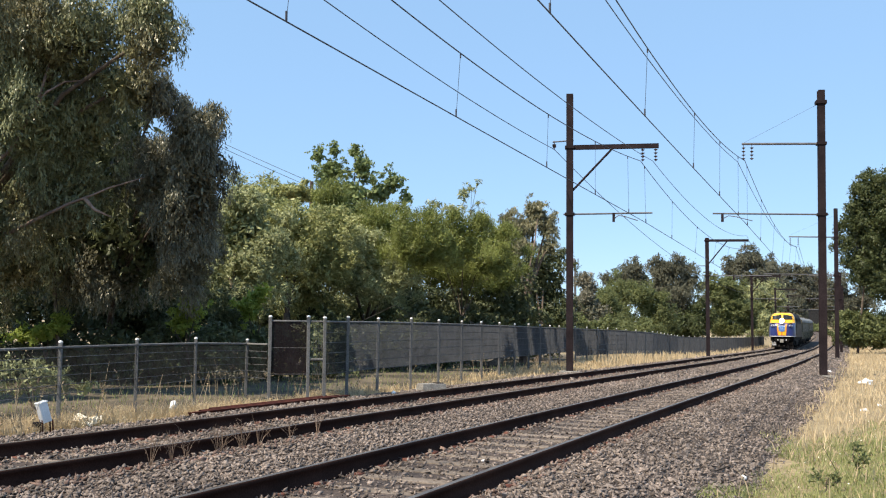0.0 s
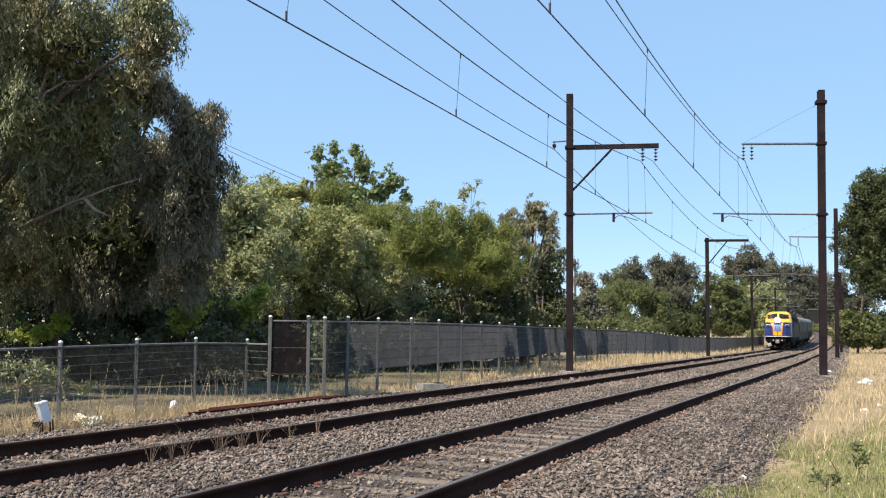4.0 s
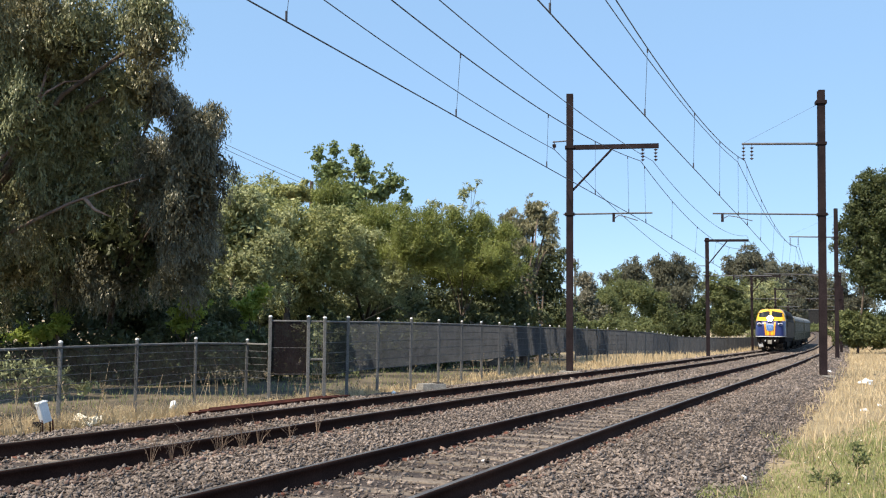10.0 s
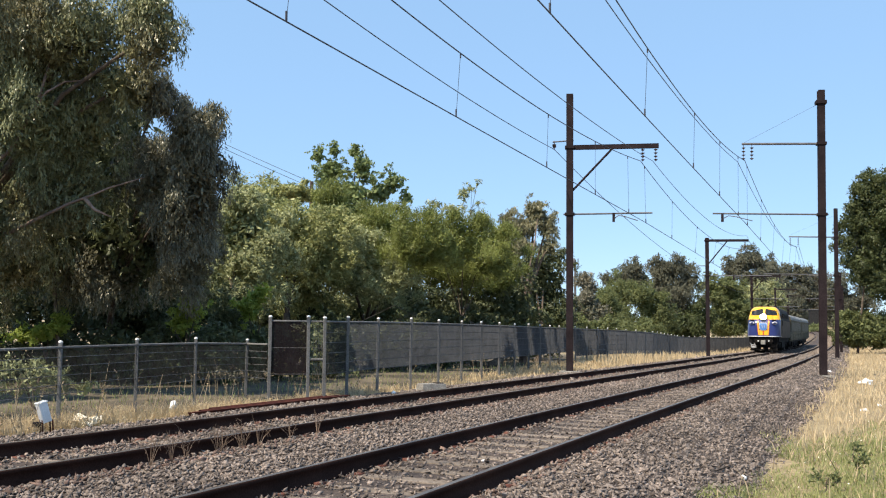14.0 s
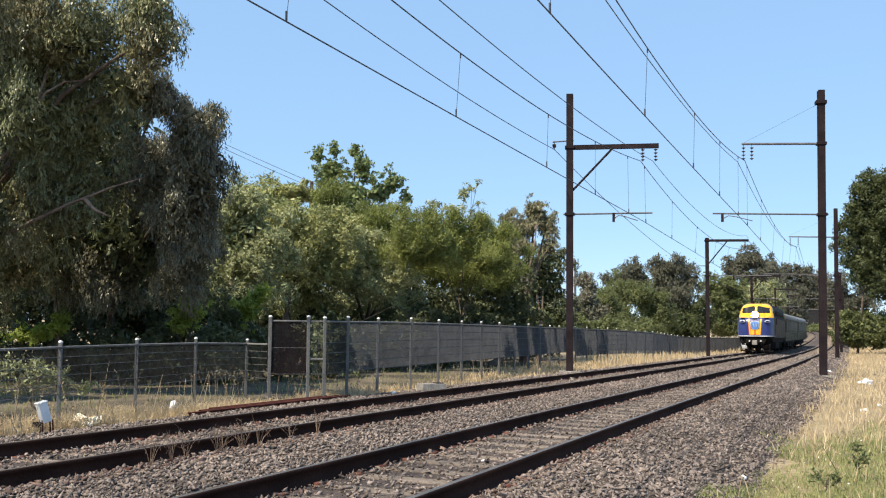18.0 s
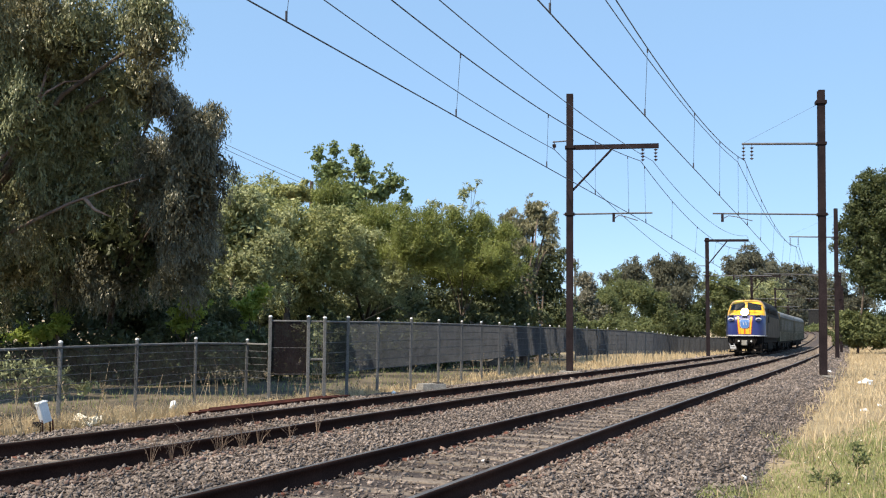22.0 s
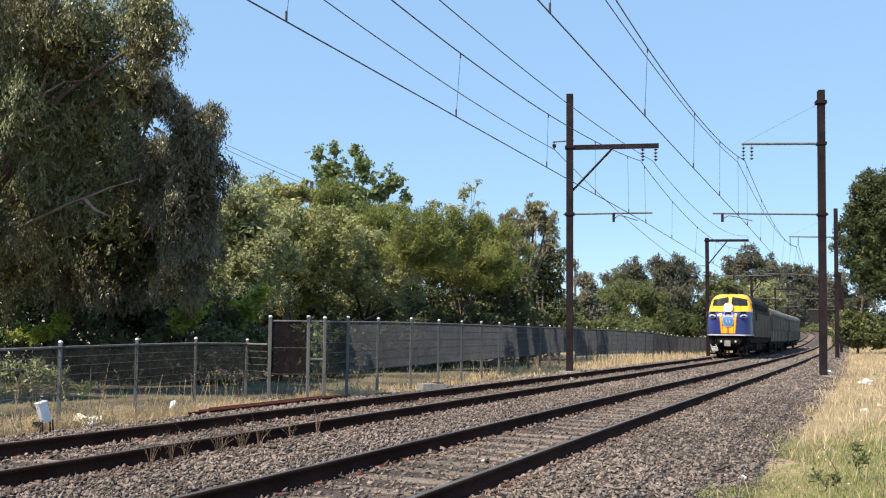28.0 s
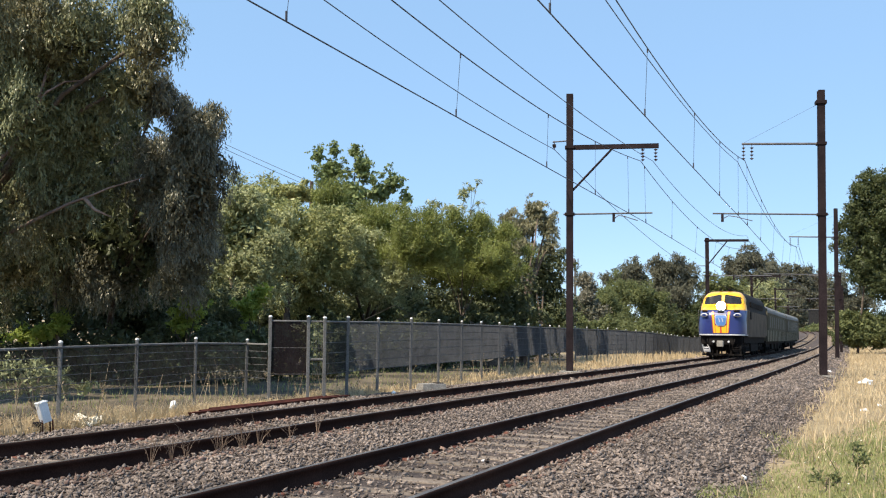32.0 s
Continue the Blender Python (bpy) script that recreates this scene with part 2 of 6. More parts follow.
def build_shaded_floor():
    """Leaf litter sheet from the fence back, tree shade put into its dark colour."""
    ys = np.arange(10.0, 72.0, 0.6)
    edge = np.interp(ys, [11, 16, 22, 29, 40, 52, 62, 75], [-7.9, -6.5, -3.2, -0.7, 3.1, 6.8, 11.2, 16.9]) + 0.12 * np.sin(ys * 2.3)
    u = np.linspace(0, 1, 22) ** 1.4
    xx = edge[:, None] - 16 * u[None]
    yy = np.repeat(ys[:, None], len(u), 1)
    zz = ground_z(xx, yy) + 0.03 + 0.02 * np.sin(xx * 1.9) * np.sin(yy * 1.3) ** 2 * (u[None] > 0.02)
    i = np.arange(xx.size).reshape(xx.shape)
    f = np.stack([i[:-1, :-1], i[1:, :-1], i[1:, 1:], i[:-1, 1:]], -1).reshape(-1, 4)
    ob = raw("leaf_litter", np.stack([xx, yy, zz], -1).reshape(-1, 3), f, M_LITTERSHADE, smooth=True)
    tagged(ob, "leaf litter and bare soil, darkened to stand for tree shade", "ground", kind="structure")


def sweep(name, profile, s, material, parent=None, label="", closed=True):
    """A profile of (offset, height) drawn along the near track's line."""
    n, k = len(s), len(profile)
    v = np.stack([on_line(s, o, z) for o, z in profile], 1).reshape(-1, 3)
    i = np.arange(n * k).reshape(n, k)
    j = np.roll(i, -1, 1) if closed else i[:, 1:]
    i = i if closed else i[:, :-1]
    f = np.stack([i[:-1], j[:-1], j[1:], i[1:]], -1).reshape(-1, 4)
    return raw(name, v, f, material, parent, label)


S_ALL = np.concatenate([np.arange(-14, 60, 1.0), np.arange(60, 318, 2.0)])
RAIL = [(-0.07, -0.172), (-0.07, -0.158), (-0.012, -0.14), (-0.01, -0.045), (-0.036, -0.036), (-0.036, -0.008), (-0.026, 0.0)]
RAIL = RAIL + [(-o, z) for o, z in reversed(RAIL)]


def build_track(centre, label):
    t = thing("railway_track", Matrix(), label, "railway track", "the two tracks", "structure")
    for side in (-1, 1):
        o = centre + side * GAUGE / 2
        r = sweep("rail", [(o + a, z) for a, z in RAIL], S_ALL, M_RAIL, t, "rusty steel rail with a worn running face")
        sweep("running_face", [(o - 0.027, 0.0015), (o + 0.027, 0.0015)], S_ALL, M_RAILTOP, r, "bright worn rail head", False)
    bm = bmesh.new()
    box(bm, -1.3, -0.12, -0.13, 1.3, 0.12, 0, bevel=0.012)
    me = bpy.data.meshes.new("sleeper")
    bm.to_mesh(me)
    bm.free()
    me.materials.append(M_SLEEPER)
    r = random.Random(int(centre * 10) + 50)
    far_v, far_f = [], []
    cube = [(a, b, c) for a in (-1.3, 1.3) for b in (-0.12, 0.12) for c in (-0.13, 0.0)]
    quads = [(0, 1, 3, 2), (4, 6, 7, 5), (0, 4, 5, 1), (2, 3, 7, 6), (1, 5, 7, 3)]
    plates_v, plates_f = [], []
    for i, s in enumerate(np.arange(-10.0, 240.0, 0.69)):
        s += r.uniform(-0.04, 0.04)
        x, y, z = on_line(s, centre + r.uniform(-0.05, 0.05), -0.168 + r.uniform(-0.012, 0.004))
        m = pose(x, y, z, 0, r.uniform(-0.4, 0.4), -math.degrees(line_heading(s)) + r.uniform(-1.2, 1.2))
        if s < 110:
            ob = new("sleeper", me)
            ob.parent, ob.matrix_world = t, m
        else:
            k = len(far_v)
            far_v += [m @ Vector(c) for c in cube]
            far_f += [tuple(k + q for q in qs) for qs in quads]
        if s < 60:
            for side in (-1, 1):
                for w in (-0.115, 0.115):
                    k = len(plates_v)
                    c = Vector((side * GAUGE / 2 + w, r.uniform(-0.05, 0.05), 0))
                    plates_v += [m @ (c + Vector((a * 0.04, b * 0.07, d))) for a in (-1, 1) for b in (-1, 1) for d in (0.0, r.uniform(0.012, 0.03))]
                    plates_f += [tuple(k + q for q in qs) for qs in quads]
    tagged(raw("far_sleepers", [tuple(v) for v in far_v], far_f, M_SLEEPER, t), "weathered timber sleepers", kind="stuff")
    tagged(raw("rail_fastenings", [tuple(v) for v in plates_v], plates_f, M_SPIKE, t), "dark rusty spikes and plates", kind="stuff")


def stones(n, s0, s1, o0, o1, size, depth, seed):
    """Many broken stones lying on the ballast, as one set of arrays."""
    g = np.random.default_rng(seed)
    s = s0 + (s1 - s0) * g.random(n) ** 1.25
    o = o0 + (o1 - o0) * g.random(n)
    keep = np.ones(n, bool)
    for c in (0.0, -SPACING):
        for side in (-1, 1):
            keep &= abs(o - c - side * GAUGE / 2) > 0.075
        inner = abs(o - c) < 0.75
        keep &= ~(inner & (g.random(n) < (0.68 if c == 0.0 else 0.5)))
    s, o = s[keep], o[keep]
    n = len(s)
    p = on_line(s, o, bed_z(o) + depth * (g.random(n) - 0.3))
    base = np.array([(1, 0, 0), (-1, 0, 0), (0, 1, 0), (0, -1, 0), (0, 0, 1), (0, 0, -1)], float)
    tri = np.array([(0, 2, 4), (2, 1, 4), (1, 3, 4), (3, 0, 4), (2, 0, 5), (1, 2, 5), (3, 1, 5), (0, 3, 5)])
    v = base[None] * g.uniform(0.45, 1.1, (n, 6, 1)) + g.uniform(-0.4, 0.4, (n, 6, 3))
    v *= (size * (0.45 + 1.05 * g.random((n, 1, 1)) ** 1.5)) * np.array([1.5, 0.8, 0.62])
    a = g.normal(size=n) * 0.5
    c, d = np.cos(a)[:, None], np.sin(a)[:, None]
    v = np.stack([v[..., 0] * c - v[..., 2] * d, v[..., 1], v[..., 0] * d + v[..., 2] * c], -1)
    a = g.random(n) * 6.283
    c, d = np.cos(a)[:, None], np.sin(a)[:, None]
    v = np.stack([v[..., 0] * c - v[..., 1] * d, v[..., 0] * d + v[..., 1] * c, v[..., 2]], -1) + p[:, None]
    f = (tri[None] + 6 * np.arange(n)[:, None, None]).reshape(-1, 3)
    return v.reshape(-1, 3), f


BED = [(-7.5, -0.42), (-6.7, -0.21), (-6.0, -0.175), (-4.9, -0.175), (-4.03, -0.185), (-3.2, -0.175), (-2.0, -0.19), (-0.84, -0.175), (0, -0.185),
       (0.84, -0.175), (1.7, -0.18), (2.4, -0.24), (3.4, -0.42)]


def bed_z(o):
    return np.interp(o, [b[0] for b in BED], [b[1] for b in BED])


def build_ballast():
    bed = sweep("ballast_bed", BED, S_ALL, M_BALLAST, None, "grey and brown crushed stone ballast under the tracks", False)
    tagged(bed, category="ballast", kind="structure")
    v1, f1 = stones(118000, 0.5, 24, -7.45, 3.6, 0.0285, 0.05, 1)
    v2, f2 = stones(30000, 22, 60, -6.9, 3.2, 0.052, 0.03, 2)
    v3, f3 = stones(9000, 56, 130, -6.9, 3.2, 0.085, 0.03, 4)
    tagged(raw("ballast_stones", np.concatenate([v1, v2, v3]), np.concatenate([f1, f2 + len(v1), f3 + len(v1) + len(v2)]), M_STONE, bed), "loose crushed stones", kind="stuff")
    near_rail = []
    for c in (0.0, -SPACING):
        for side in (-1, 1):
            o = c + side * GAUGE / 2
            near_rail.append(stones(3000 if c == 0.0 else 4600, 0.5, 26, o - (0.3 if c == 0.0 else 0.45), o + (0.3 if c == 0.0 else 0.45), 0.034, 0.05, 50 + len(near_rail)))
    count = np.cumsum([0] + [len(v) for v, f in near_rail])
    tagged(raw("stained_stones", np.concatenate([v for v, f in near_rail]), np.concatenate([f + k for (v, f), k in zip(near_rail, count)]), M_RUSTSTONE, bed), "rust-stained stones beside the rails", kind="stuff")
    shapes = []
    for k in range(6):
        v, f = stones(1, 5, 5.1, 2, 2.1, 0.05, 0.0, 30 + k)
        me = bpy.data.meshes.new("stone")
        me.from_pydata([tuple(p) for p in v - v.mean(0)], [], [tuple(int(q) for q in t) for t in f])
        me.materials.append(M_STONE)
        shapes.append(me)
    r = random.Random(8)
    for k in range(290):
        s, o = r.uniform(2.2, 7.0), r.uniform(1.1, 3.0)
        ob = new("stone", shapes[k % 6])
        ob.parent = bed
        ob.matrix_world = pose(*on_line(s, o, bed_z(o) + 0.022), r.uniform(-25, 25), r.uniform(-25, 25), r.uniform(0, 360))


# ---- overhead line ----
def mast(name, base, height, lean_x, label, w=0.26, turn=-10.0):
    t = thing(name, pose(*base, 0, lean_x, turn), label, "catenary mast", "catenary masts")
    bm = bmesh.new()
    h = w / 2
    ring = [(-h, -h), (h, -h), (h, -h + 0.03), (0.02, -h + 0.05), (0.02, h - 0.05), (h, h - 0.03), (h, h), (-h, h), (-h, h - 0.03), (-0.02, h - 0.05), (-0.02, -h + 0.05), (-h, -h + 0.03)]
    low, top = [[bm.verts.new((x, y, z)) for x, y in ring] for z in (-0.4, height)]
    for i in range(12):
        bm.faces.new((low[i], low[(i + 1) % 12], top[(i + 1) % 12], top[i]))
    bm.faces.new(top), bm.faces.new(list(reversed(low)))
    part("column", bm, M_MAST, t, "dark rust-brown steel column")
    boxed("footing", (-0.42, -0.42, -0.9, 0.42, 0.42, -0.22), M_CONC, t, "concrete footing", 0.06)
    return t


def insulator(parent, x, z, drop):
    bm = bmesh.new()
    cyl(bm, (x, 0, z), (x, 0, z - drop), 0.012, n=6)
    for k in range(4):
        c = z - 0.12 - (drop - 0.2) * k / 3
        cyl(bm, (x, 0, c), (x, 0, c - 0.05), 0.085, 0.03, 10)
    part("insulator", bm, M_INSUL, parent, "hanging brown insulator")


def arms(t, side, boom_z, boom, heavy, hang, drop, arm_z, arm, steady, brace=True):
    """Boom with insulators, lower registration arm and its steady arm; side is the way towards the track."""
    bm = bmesh.new()
    if heavy:
        for y in (-0.07, 0.05):
            box(bm, min(0, side * boom), y, boom_z - 0.09, max(0, side * boom), y + 0.02, boom_z + 0.09)
        box(bm, min(0, side * boom), -0.07, boom_z + 0.07, max(0, side * boom), 0.07, boom_z + 0.09)
    else:
        cyl(bm, (0, 0, boom_z), (side * boom, 0, boom_z + 0.02), 0.05, n=8)
    part("boom", bm, M_MAST if heavy else M_ARM, t)
    if heavy and brace:
        bm = bmesh.new()
        cyl(bm, (side * 0.1, 0, boom_z - 1.75), (side * boom * 0.48, 0, boom_z - 0.08), 0.045, n=8)
        part("brace", bm, M_MAST, t)
    for x in hang:
        insulator(t, side * x, boom_z - 0.02, drop)
    bm = bmesh.new()
    cyl(bm, (-side * 0.25, 0, arm_z), (side * arm, 0, arm_z + 0.03), 0.035, n=8)
    part("registration_arm", bm, M_ARM, t, "grey registration arm")
    bm = bmesh.new()
    box(bm, side * steady[0] - 0.05, -0.05, arm_z - 0.32, side * steady[0] + 0.05, 0.05, arm_z + 0.04)
    part("drop_bracket", bm, M_MAST, t)
    a, b = side * steady[0], side * steady[1]
    tube("steady_arm", [(a, 0, arm_z - 0.2), (a + (b - a) * 0.2, 0, arm_z - 0.06), (a + (b - a) * 0.45, 0, arm_z - 0.1), (b, 0, arm_z - 0.27)], 0.018, M_ARM, t)
    for z in (arm_z, boom_z):
        boxed("clamp", (-0.19, -0.17, z - 0.06, 0.19, 0.17, z + 0.06), M_MAST, t, bevel=0.01)


def wire(name, pts, r, parent):
    return tube(name, pts, r, M_WIRE, parent, n=5)


def span(p, q, sag, n=14):
    p, q = Vector(p), Vector(q)
    return [p.lerp(q, i / n) - Vector((0, 0, 4 * sag * (i / n) * (1 - i / n))) for i in range(n + 1)]


def catenary(t, spans, first):
    """Spans of (s, offset, height, s, offset, height, sag) for the contact, carrier and second wires."""
    for number, (contact, carrier, second) in enumerate(spans):
        lines = []
        for name, (sa, oa, za, sb, ob, zb, sag), r in (("contact_wire", contact, 0.013), ("carrier_wire", carrier, 0.014), ("second_wire", second, 0.012)):
            lines.append(span(on_line(sa, oa, za), on_line(sb, ob, zb), sag, 48))
            wire(name, lines[-1], r, t)
        for k in (first if number == 0 else (1, 9, 18.5, 28, 36, 44)):
            i, u = int(k), k - int(k)
            low, top = lines[0][i].lerp(lines[0][i + 1], u), lines[1][i].lerp(lines[1][i + 1], u)
            bm = bmesh.new()
            cyl(bm, top, low, 0.0055, n=4)
            cyl(bm, low, low + Vector((0, 0, 0.16)), 0.02, n=6)
            cyl(bm, top - Vector((0, 0, 0.1)), top, 0.018, n=6)
            part("dropper", bm, M_WIRE, t)


def build_overhead():
    # first pair
    m1 = mast("catenary_mast", (5.03, 38.0, 0.09), 10.83, 0.0, "tall dark steel mast with a braced boom over the far track", 0.27)
    arms(m1, 1, 8.66, 3.48, True, (2.86, 3.36), 0.6, 5.97, 3.22, (1.72, 2.65))
    bm = bmesh.new()
    cyl(bm, (0.15, 0, 8.95), (-0.68, 0, 8.9), 0.03, n=8)
    cyl(bm, (-0.62, 0, 8.95), (-0.62, 0, 8.6), 0.02, n=6)
    part("feeder_bracket", bm, M_ARM, m1)
    insulator(m1, -0.62, 8.92, 0.3)
    m2 = mast("catenary_mast", (15.39, 39.0, 0.0), 11.46, 0.7, "tall dark steel mast with a light boom over the near track", 0.27)
    arms(m2, -1, 9.23, 3.15, False, (2.75, 3.08), 0.65, 6.3, 4.32, (3.93, 2.73))
    boxed("clamp", (-0.22, -0.19, 10.88, 0.2, 0.19, 11.02), M_MAST, m2, bevel=0.01)
    tube("stay_wire", [(0, 0, 10.95), (-3.1, 0, 9.28)], 0.005, M_WIRE, m2)
    # second pair
    m3 = mast("catenary_mast", (19.8, 71.8, 0.0), 8.6, 0.0, "shorter dark steel catenary mast with a braced boom", 0.26)
    arms(m3, 1, 8.4, 3.0, True, (2.75,), 0.5, 5.75, 4.6, (1.9, 2.7))
    bm = bmesh.new()
    cyl(bm, (0.1, 0, 6.5), (-0.75, 0, 6.5), 0.03, n=8)
    part("feeder_bracket", bm, M_ARM, m3)
    m4 = mast("catenary_mast", (30.5, 74.5, -0.1), 11.4, 0.6, "tall dark steel catenary mast standing before a dense tree", 0.26)
    arms(m4, -1, 9.15, 3.5, False, (2.8, 3.4), 0.65, 6.2, 5.4, (4.2, 2.9))
    tube("stay_wire", [(0, 0, 10.9), (-3.4, 0, 9.3)], 0.005, M_WIRE, m4)
    # third pair and those beyond
    for s, o in ((104.0, -6.6), (140.0, -6.6), (176.0, -6.7)):
        p = on_line(s, o, -0.15)
        m = mast("catenary_mast", tuple(p), 8.3, 0.0, "distant dark steel catenary mast", 0.24)
        arms(m, 1, 8.1, 3.0, True, (2.6,), 0.5, 5.6, 3.4, (1.8, 2.6))
        p = on_line(s + 4, 2.3, -0.15)
        m = mast("catenary_mast", tuple(p), 8.6, 0.0, "distant dark steel catenary mast", 0.24)
        arms(m, -1, 8.2, 3.2, False, (2.5,), 0.5, 5.7, 3.6, (3.2, 2.5))
    label = "dark overhead contact wire with droppers and carrier wires"
    t = thing("overhead_wire", Matrix(), label, "overhead wire", "overhead wires")
    catenary(t, [((-4.0, -3.72, 6.06, 31.0, -3.72, 5.73, 0.01), (-4.0, -3.51, 8.33, 31.0, -3.77, 8.07, 0.95), (-4.0, -3.05, 8.28, 31.0, -3.29, 8.03, 0.56)),
                 ((-19.0, -3.9, 6.2, -4.0, -3.72, 6.06, 0.0), (-19.0, -3.6, 7.9, -4.0, -3.51, 8.33, 0.1), (-19.0, -3.3, 7.9, -4.0, -3.05, 8.28, 0.1)),
                 ((31.0, -3.72, 5.73, 67.8, -4.18, 5.51, 0.0), (31.0, -3.77, 8.07, 67.8, -3.8, 7.81, 1.04), (31.0, -3.29, 8.03, 67.8, -3.63, 8.75, 0.85)),
                 ((67.8, -4.18, 5.51, 104.0, -4.0, 5.5, 0.0), (67.8, -3.8, 7.81, 104.0, -3.9, 7.6, 1.0), (67.8, -3.63, 8.75, 104.0, -3.7, 7.7, 0.9)),
                 ((104.0, -4.0, 5.5, 140.0, -4.0, 5.5, 0.0), (104.0, -3.9, 7.6, 140.0, -3.9, 7.6, 0.9), (104.0, -3.7, 7.7, 140.0, -3.7, 7.6, 0.9))], (5, 13.8, 22.75, 31.4, 38.4, 44.9))
    t = thing("overhead_wire", Matrix(), label, "overhead wire", "overhead wires")
    catenary(t, [((0.0, -0.07, 6.35, 36.0, -0.44, 6.05, 0.04), (0.0, 0.04, 8.74, 36.0, -0.43, 8.72, 1.04), (0.0, -0.39, 8.78, 36.0, -0.72, 8.68, 0.71)),
                 ((-19.0, 0.1, 6.4, 0.0, -0.07, 6.35, 0.0), (-19.0, 0.1, 8.2, 0.0, 0.04, 8.74, 0.2), (-19.0, -0.3, 8.2, 0.0, -0.39, 8.78, 0.2)),
                 ((36.0, -0.44, 6.05, 74.5, -0.63, 5.82, 0.0), (36.0, -0.43, 8.72, 74.5, -0.33, 8.47, 1.08), (36.0, -0.72, 8.68, 74.5, -0.58, 8.49, 0.8)),
                 ((74.5, -0.63, 5.82, 108.0, -0.1, 5.6, 0.0), (74.5, -0.33, 8.47, 108.0, -0.1, 7.7, 1.0), (74.5, -0.58, 8.49, 108.0, -0.3, 7.7, 0.9)),
                 ((108.0, -0.1, 5.6, 142.0, 0.0, 5.6, 0.0), (108.0, -0.1, 7.7, 142.0, 0.0, 7.7, 0.9), (108.0, -0.3, 7.7, 142.0, -0.2, 7.7, 0.9))], (1, 10.6, 20.2, 29.4, 37.0, 44.5))
    f = thing("feeder_wire", Matrix(), "dark feeder wire on side brackets", "overhead wire", "overhead wires")
    for a in ((-4.0, -6.4, 9.72, 31.0, -7.26, 8.75, 0.56), (-19.0, -6.3, 9.4, -4.0, -6.4, 9.72, 0.1), (31.0, -7.26, 8.75, 67.8, -7.1, 6.1, 0.5), (67.8, -7.1, 6.1, 104.0, -7.1, 6.1, 0.3)):
        wire("feeder_cable", span(on_line(a[0], a[1], a[2]), on_line(a[3], a[4], a[5]), a[6], 24), 0.014, f)


# ---- fence ----
def post_mesh(h, w):
    bm = bmesh.new()
    box(bm, -w / 2, -w / 2, -0.3, w / 2, w / 2, h, bevel=0.008)
    me = bpy.data.meshes.new("post")
    bm.to_mesh(me)
    bm.free()
    me.materials.append(M_GALV)
    bm = bmesh.new()
    bmesh.ops.create_uvsphere(bm, u_segments=8, v_segments=5, radius=w * 0.62, matrix=Matrix.Translation((0, 0, h + 0.015)) @ Matrix.Diagonal((1, 1, 0.7, 1)))
    cap = bpy.data.meshes.new("post_cap")
    bm.to_mesh(cap)
    bm.free()
    cap.materials.append(M_CAP)
    return me, cap


def panel(parent, a, b, za, zb, h, bars, low=0.06, fine=True, dense=0.0, wire_mat=None):
    """Welded mesh between two posts: top rail, long wires, and close upright wires."""
    d = Vector((b[0] - a[0], b[1] - a[1], 0))
    n = d.length
    d.normalize()
    side = Vector((-d.y, d.x, 0))
    vs, fs = [], []

    def strip(p, q, w, tall):
        k = len(vs)
        up = Vector((0, 0, 1)) if tall else d
        for e in (p, q):
            for u, s in ((-1, -1), (1, -1), (1, 1), (-1, 1)):
                vs.append(e + up * (u * w / 2) + side * (s * w / 2))
        for i in range(4):
            j = (i + 1) % 4
            fs.append((k + i, k + j, k + 4 + j, k + 4 + i))
    A, B = Vector((a[0], a[1], za)), Vector((b[0], b[1], zb))
    for i in range(bars):
        z = low + (h - 0.1 - low) * i / (bars - 1)
        strip(A + Vector((0, 0, z)), B + Vector((0, 0, z)), 0.01, True)
        if fine:
            raw("line_wire", [tuple(v) for v in vs], fs, M_GALV, parent)
            vs, fs = [], []
    m = int(n / (dense if dense else 0.03 if h < 1.5 else 0.036 if fine else 0.075))
    for i in range(1, m):
        p = A.lerp(B, i / m)
        strip(p + Vector((0, 0, low - 0.02)), p + Vector((0, 0, h - 0.1)), (0.009 if dense else 0.004 if h < 1.5 else 0.0075) if fine else 0.02, False)
    raw("mesh_panel", [tuple(v) for v in vs], fs, wire_mat or M_MESH, parent, "dark welded wire mesh panel")
    bm = bmesh.new()
    cyl(bm, A + Vector((0, 0, h - 0.09)), B + Vector((0, 0, h - 0.09)), 0.022, n=6)
    part("top_rail", bm, M_GALV, parent)


def run_fence(name, label, pts, h, w, bars, fine_to, last=True, dense=0.0):
    """pts: (x, y, base height) of every post."""
    t = thing(name, Matrix(), label, "fence", "the boundary fence")
    me, cap = post_mesh(h, w)
    r = random.Random(len(pts))
    for i, (x, y, z) in enumerate(pts if last else pts[:-1]):
        ob = new("post", me)
        ob.parent = t
        ob.matrix_world = pose(x, y, z + r.uniform(-0.02, 0.02), r.uniform(-0.6, 0.6), r.uniform(-0.6, 0.6), 15)
        c = new("post_cap", cap)
        c.parent = ob
    for i in range(len(pts) - 1):
        a, b = pts[i], pts[i + 1]
        panel(t, a, b, a[2], b[2], h, bars, 0.4 if h < 1.5 else 0.5 if i < 14 else 0.25, i < fine_to, dense if i == 0 else 0.0, M_MAST if dense and i == 0 else M_MESHDARK if h < 1.5 or i < 1 else None)
    return t


def spaced(way, step):
    """Posts at even steps along a bent line of (x, y, z)."""
    way = [Vector(p) for p in way]
    d = [0.0]
    for a, b in zip(way, way[1:]):
        d.append(d[-1] + (b - a).xy.length)
    out = []
    for s in np.arange(0, d[-1], step):
        out.append(tuple(float(np.interp(s, d, [p[k] for p in way])) for k in range(3)))
    return out


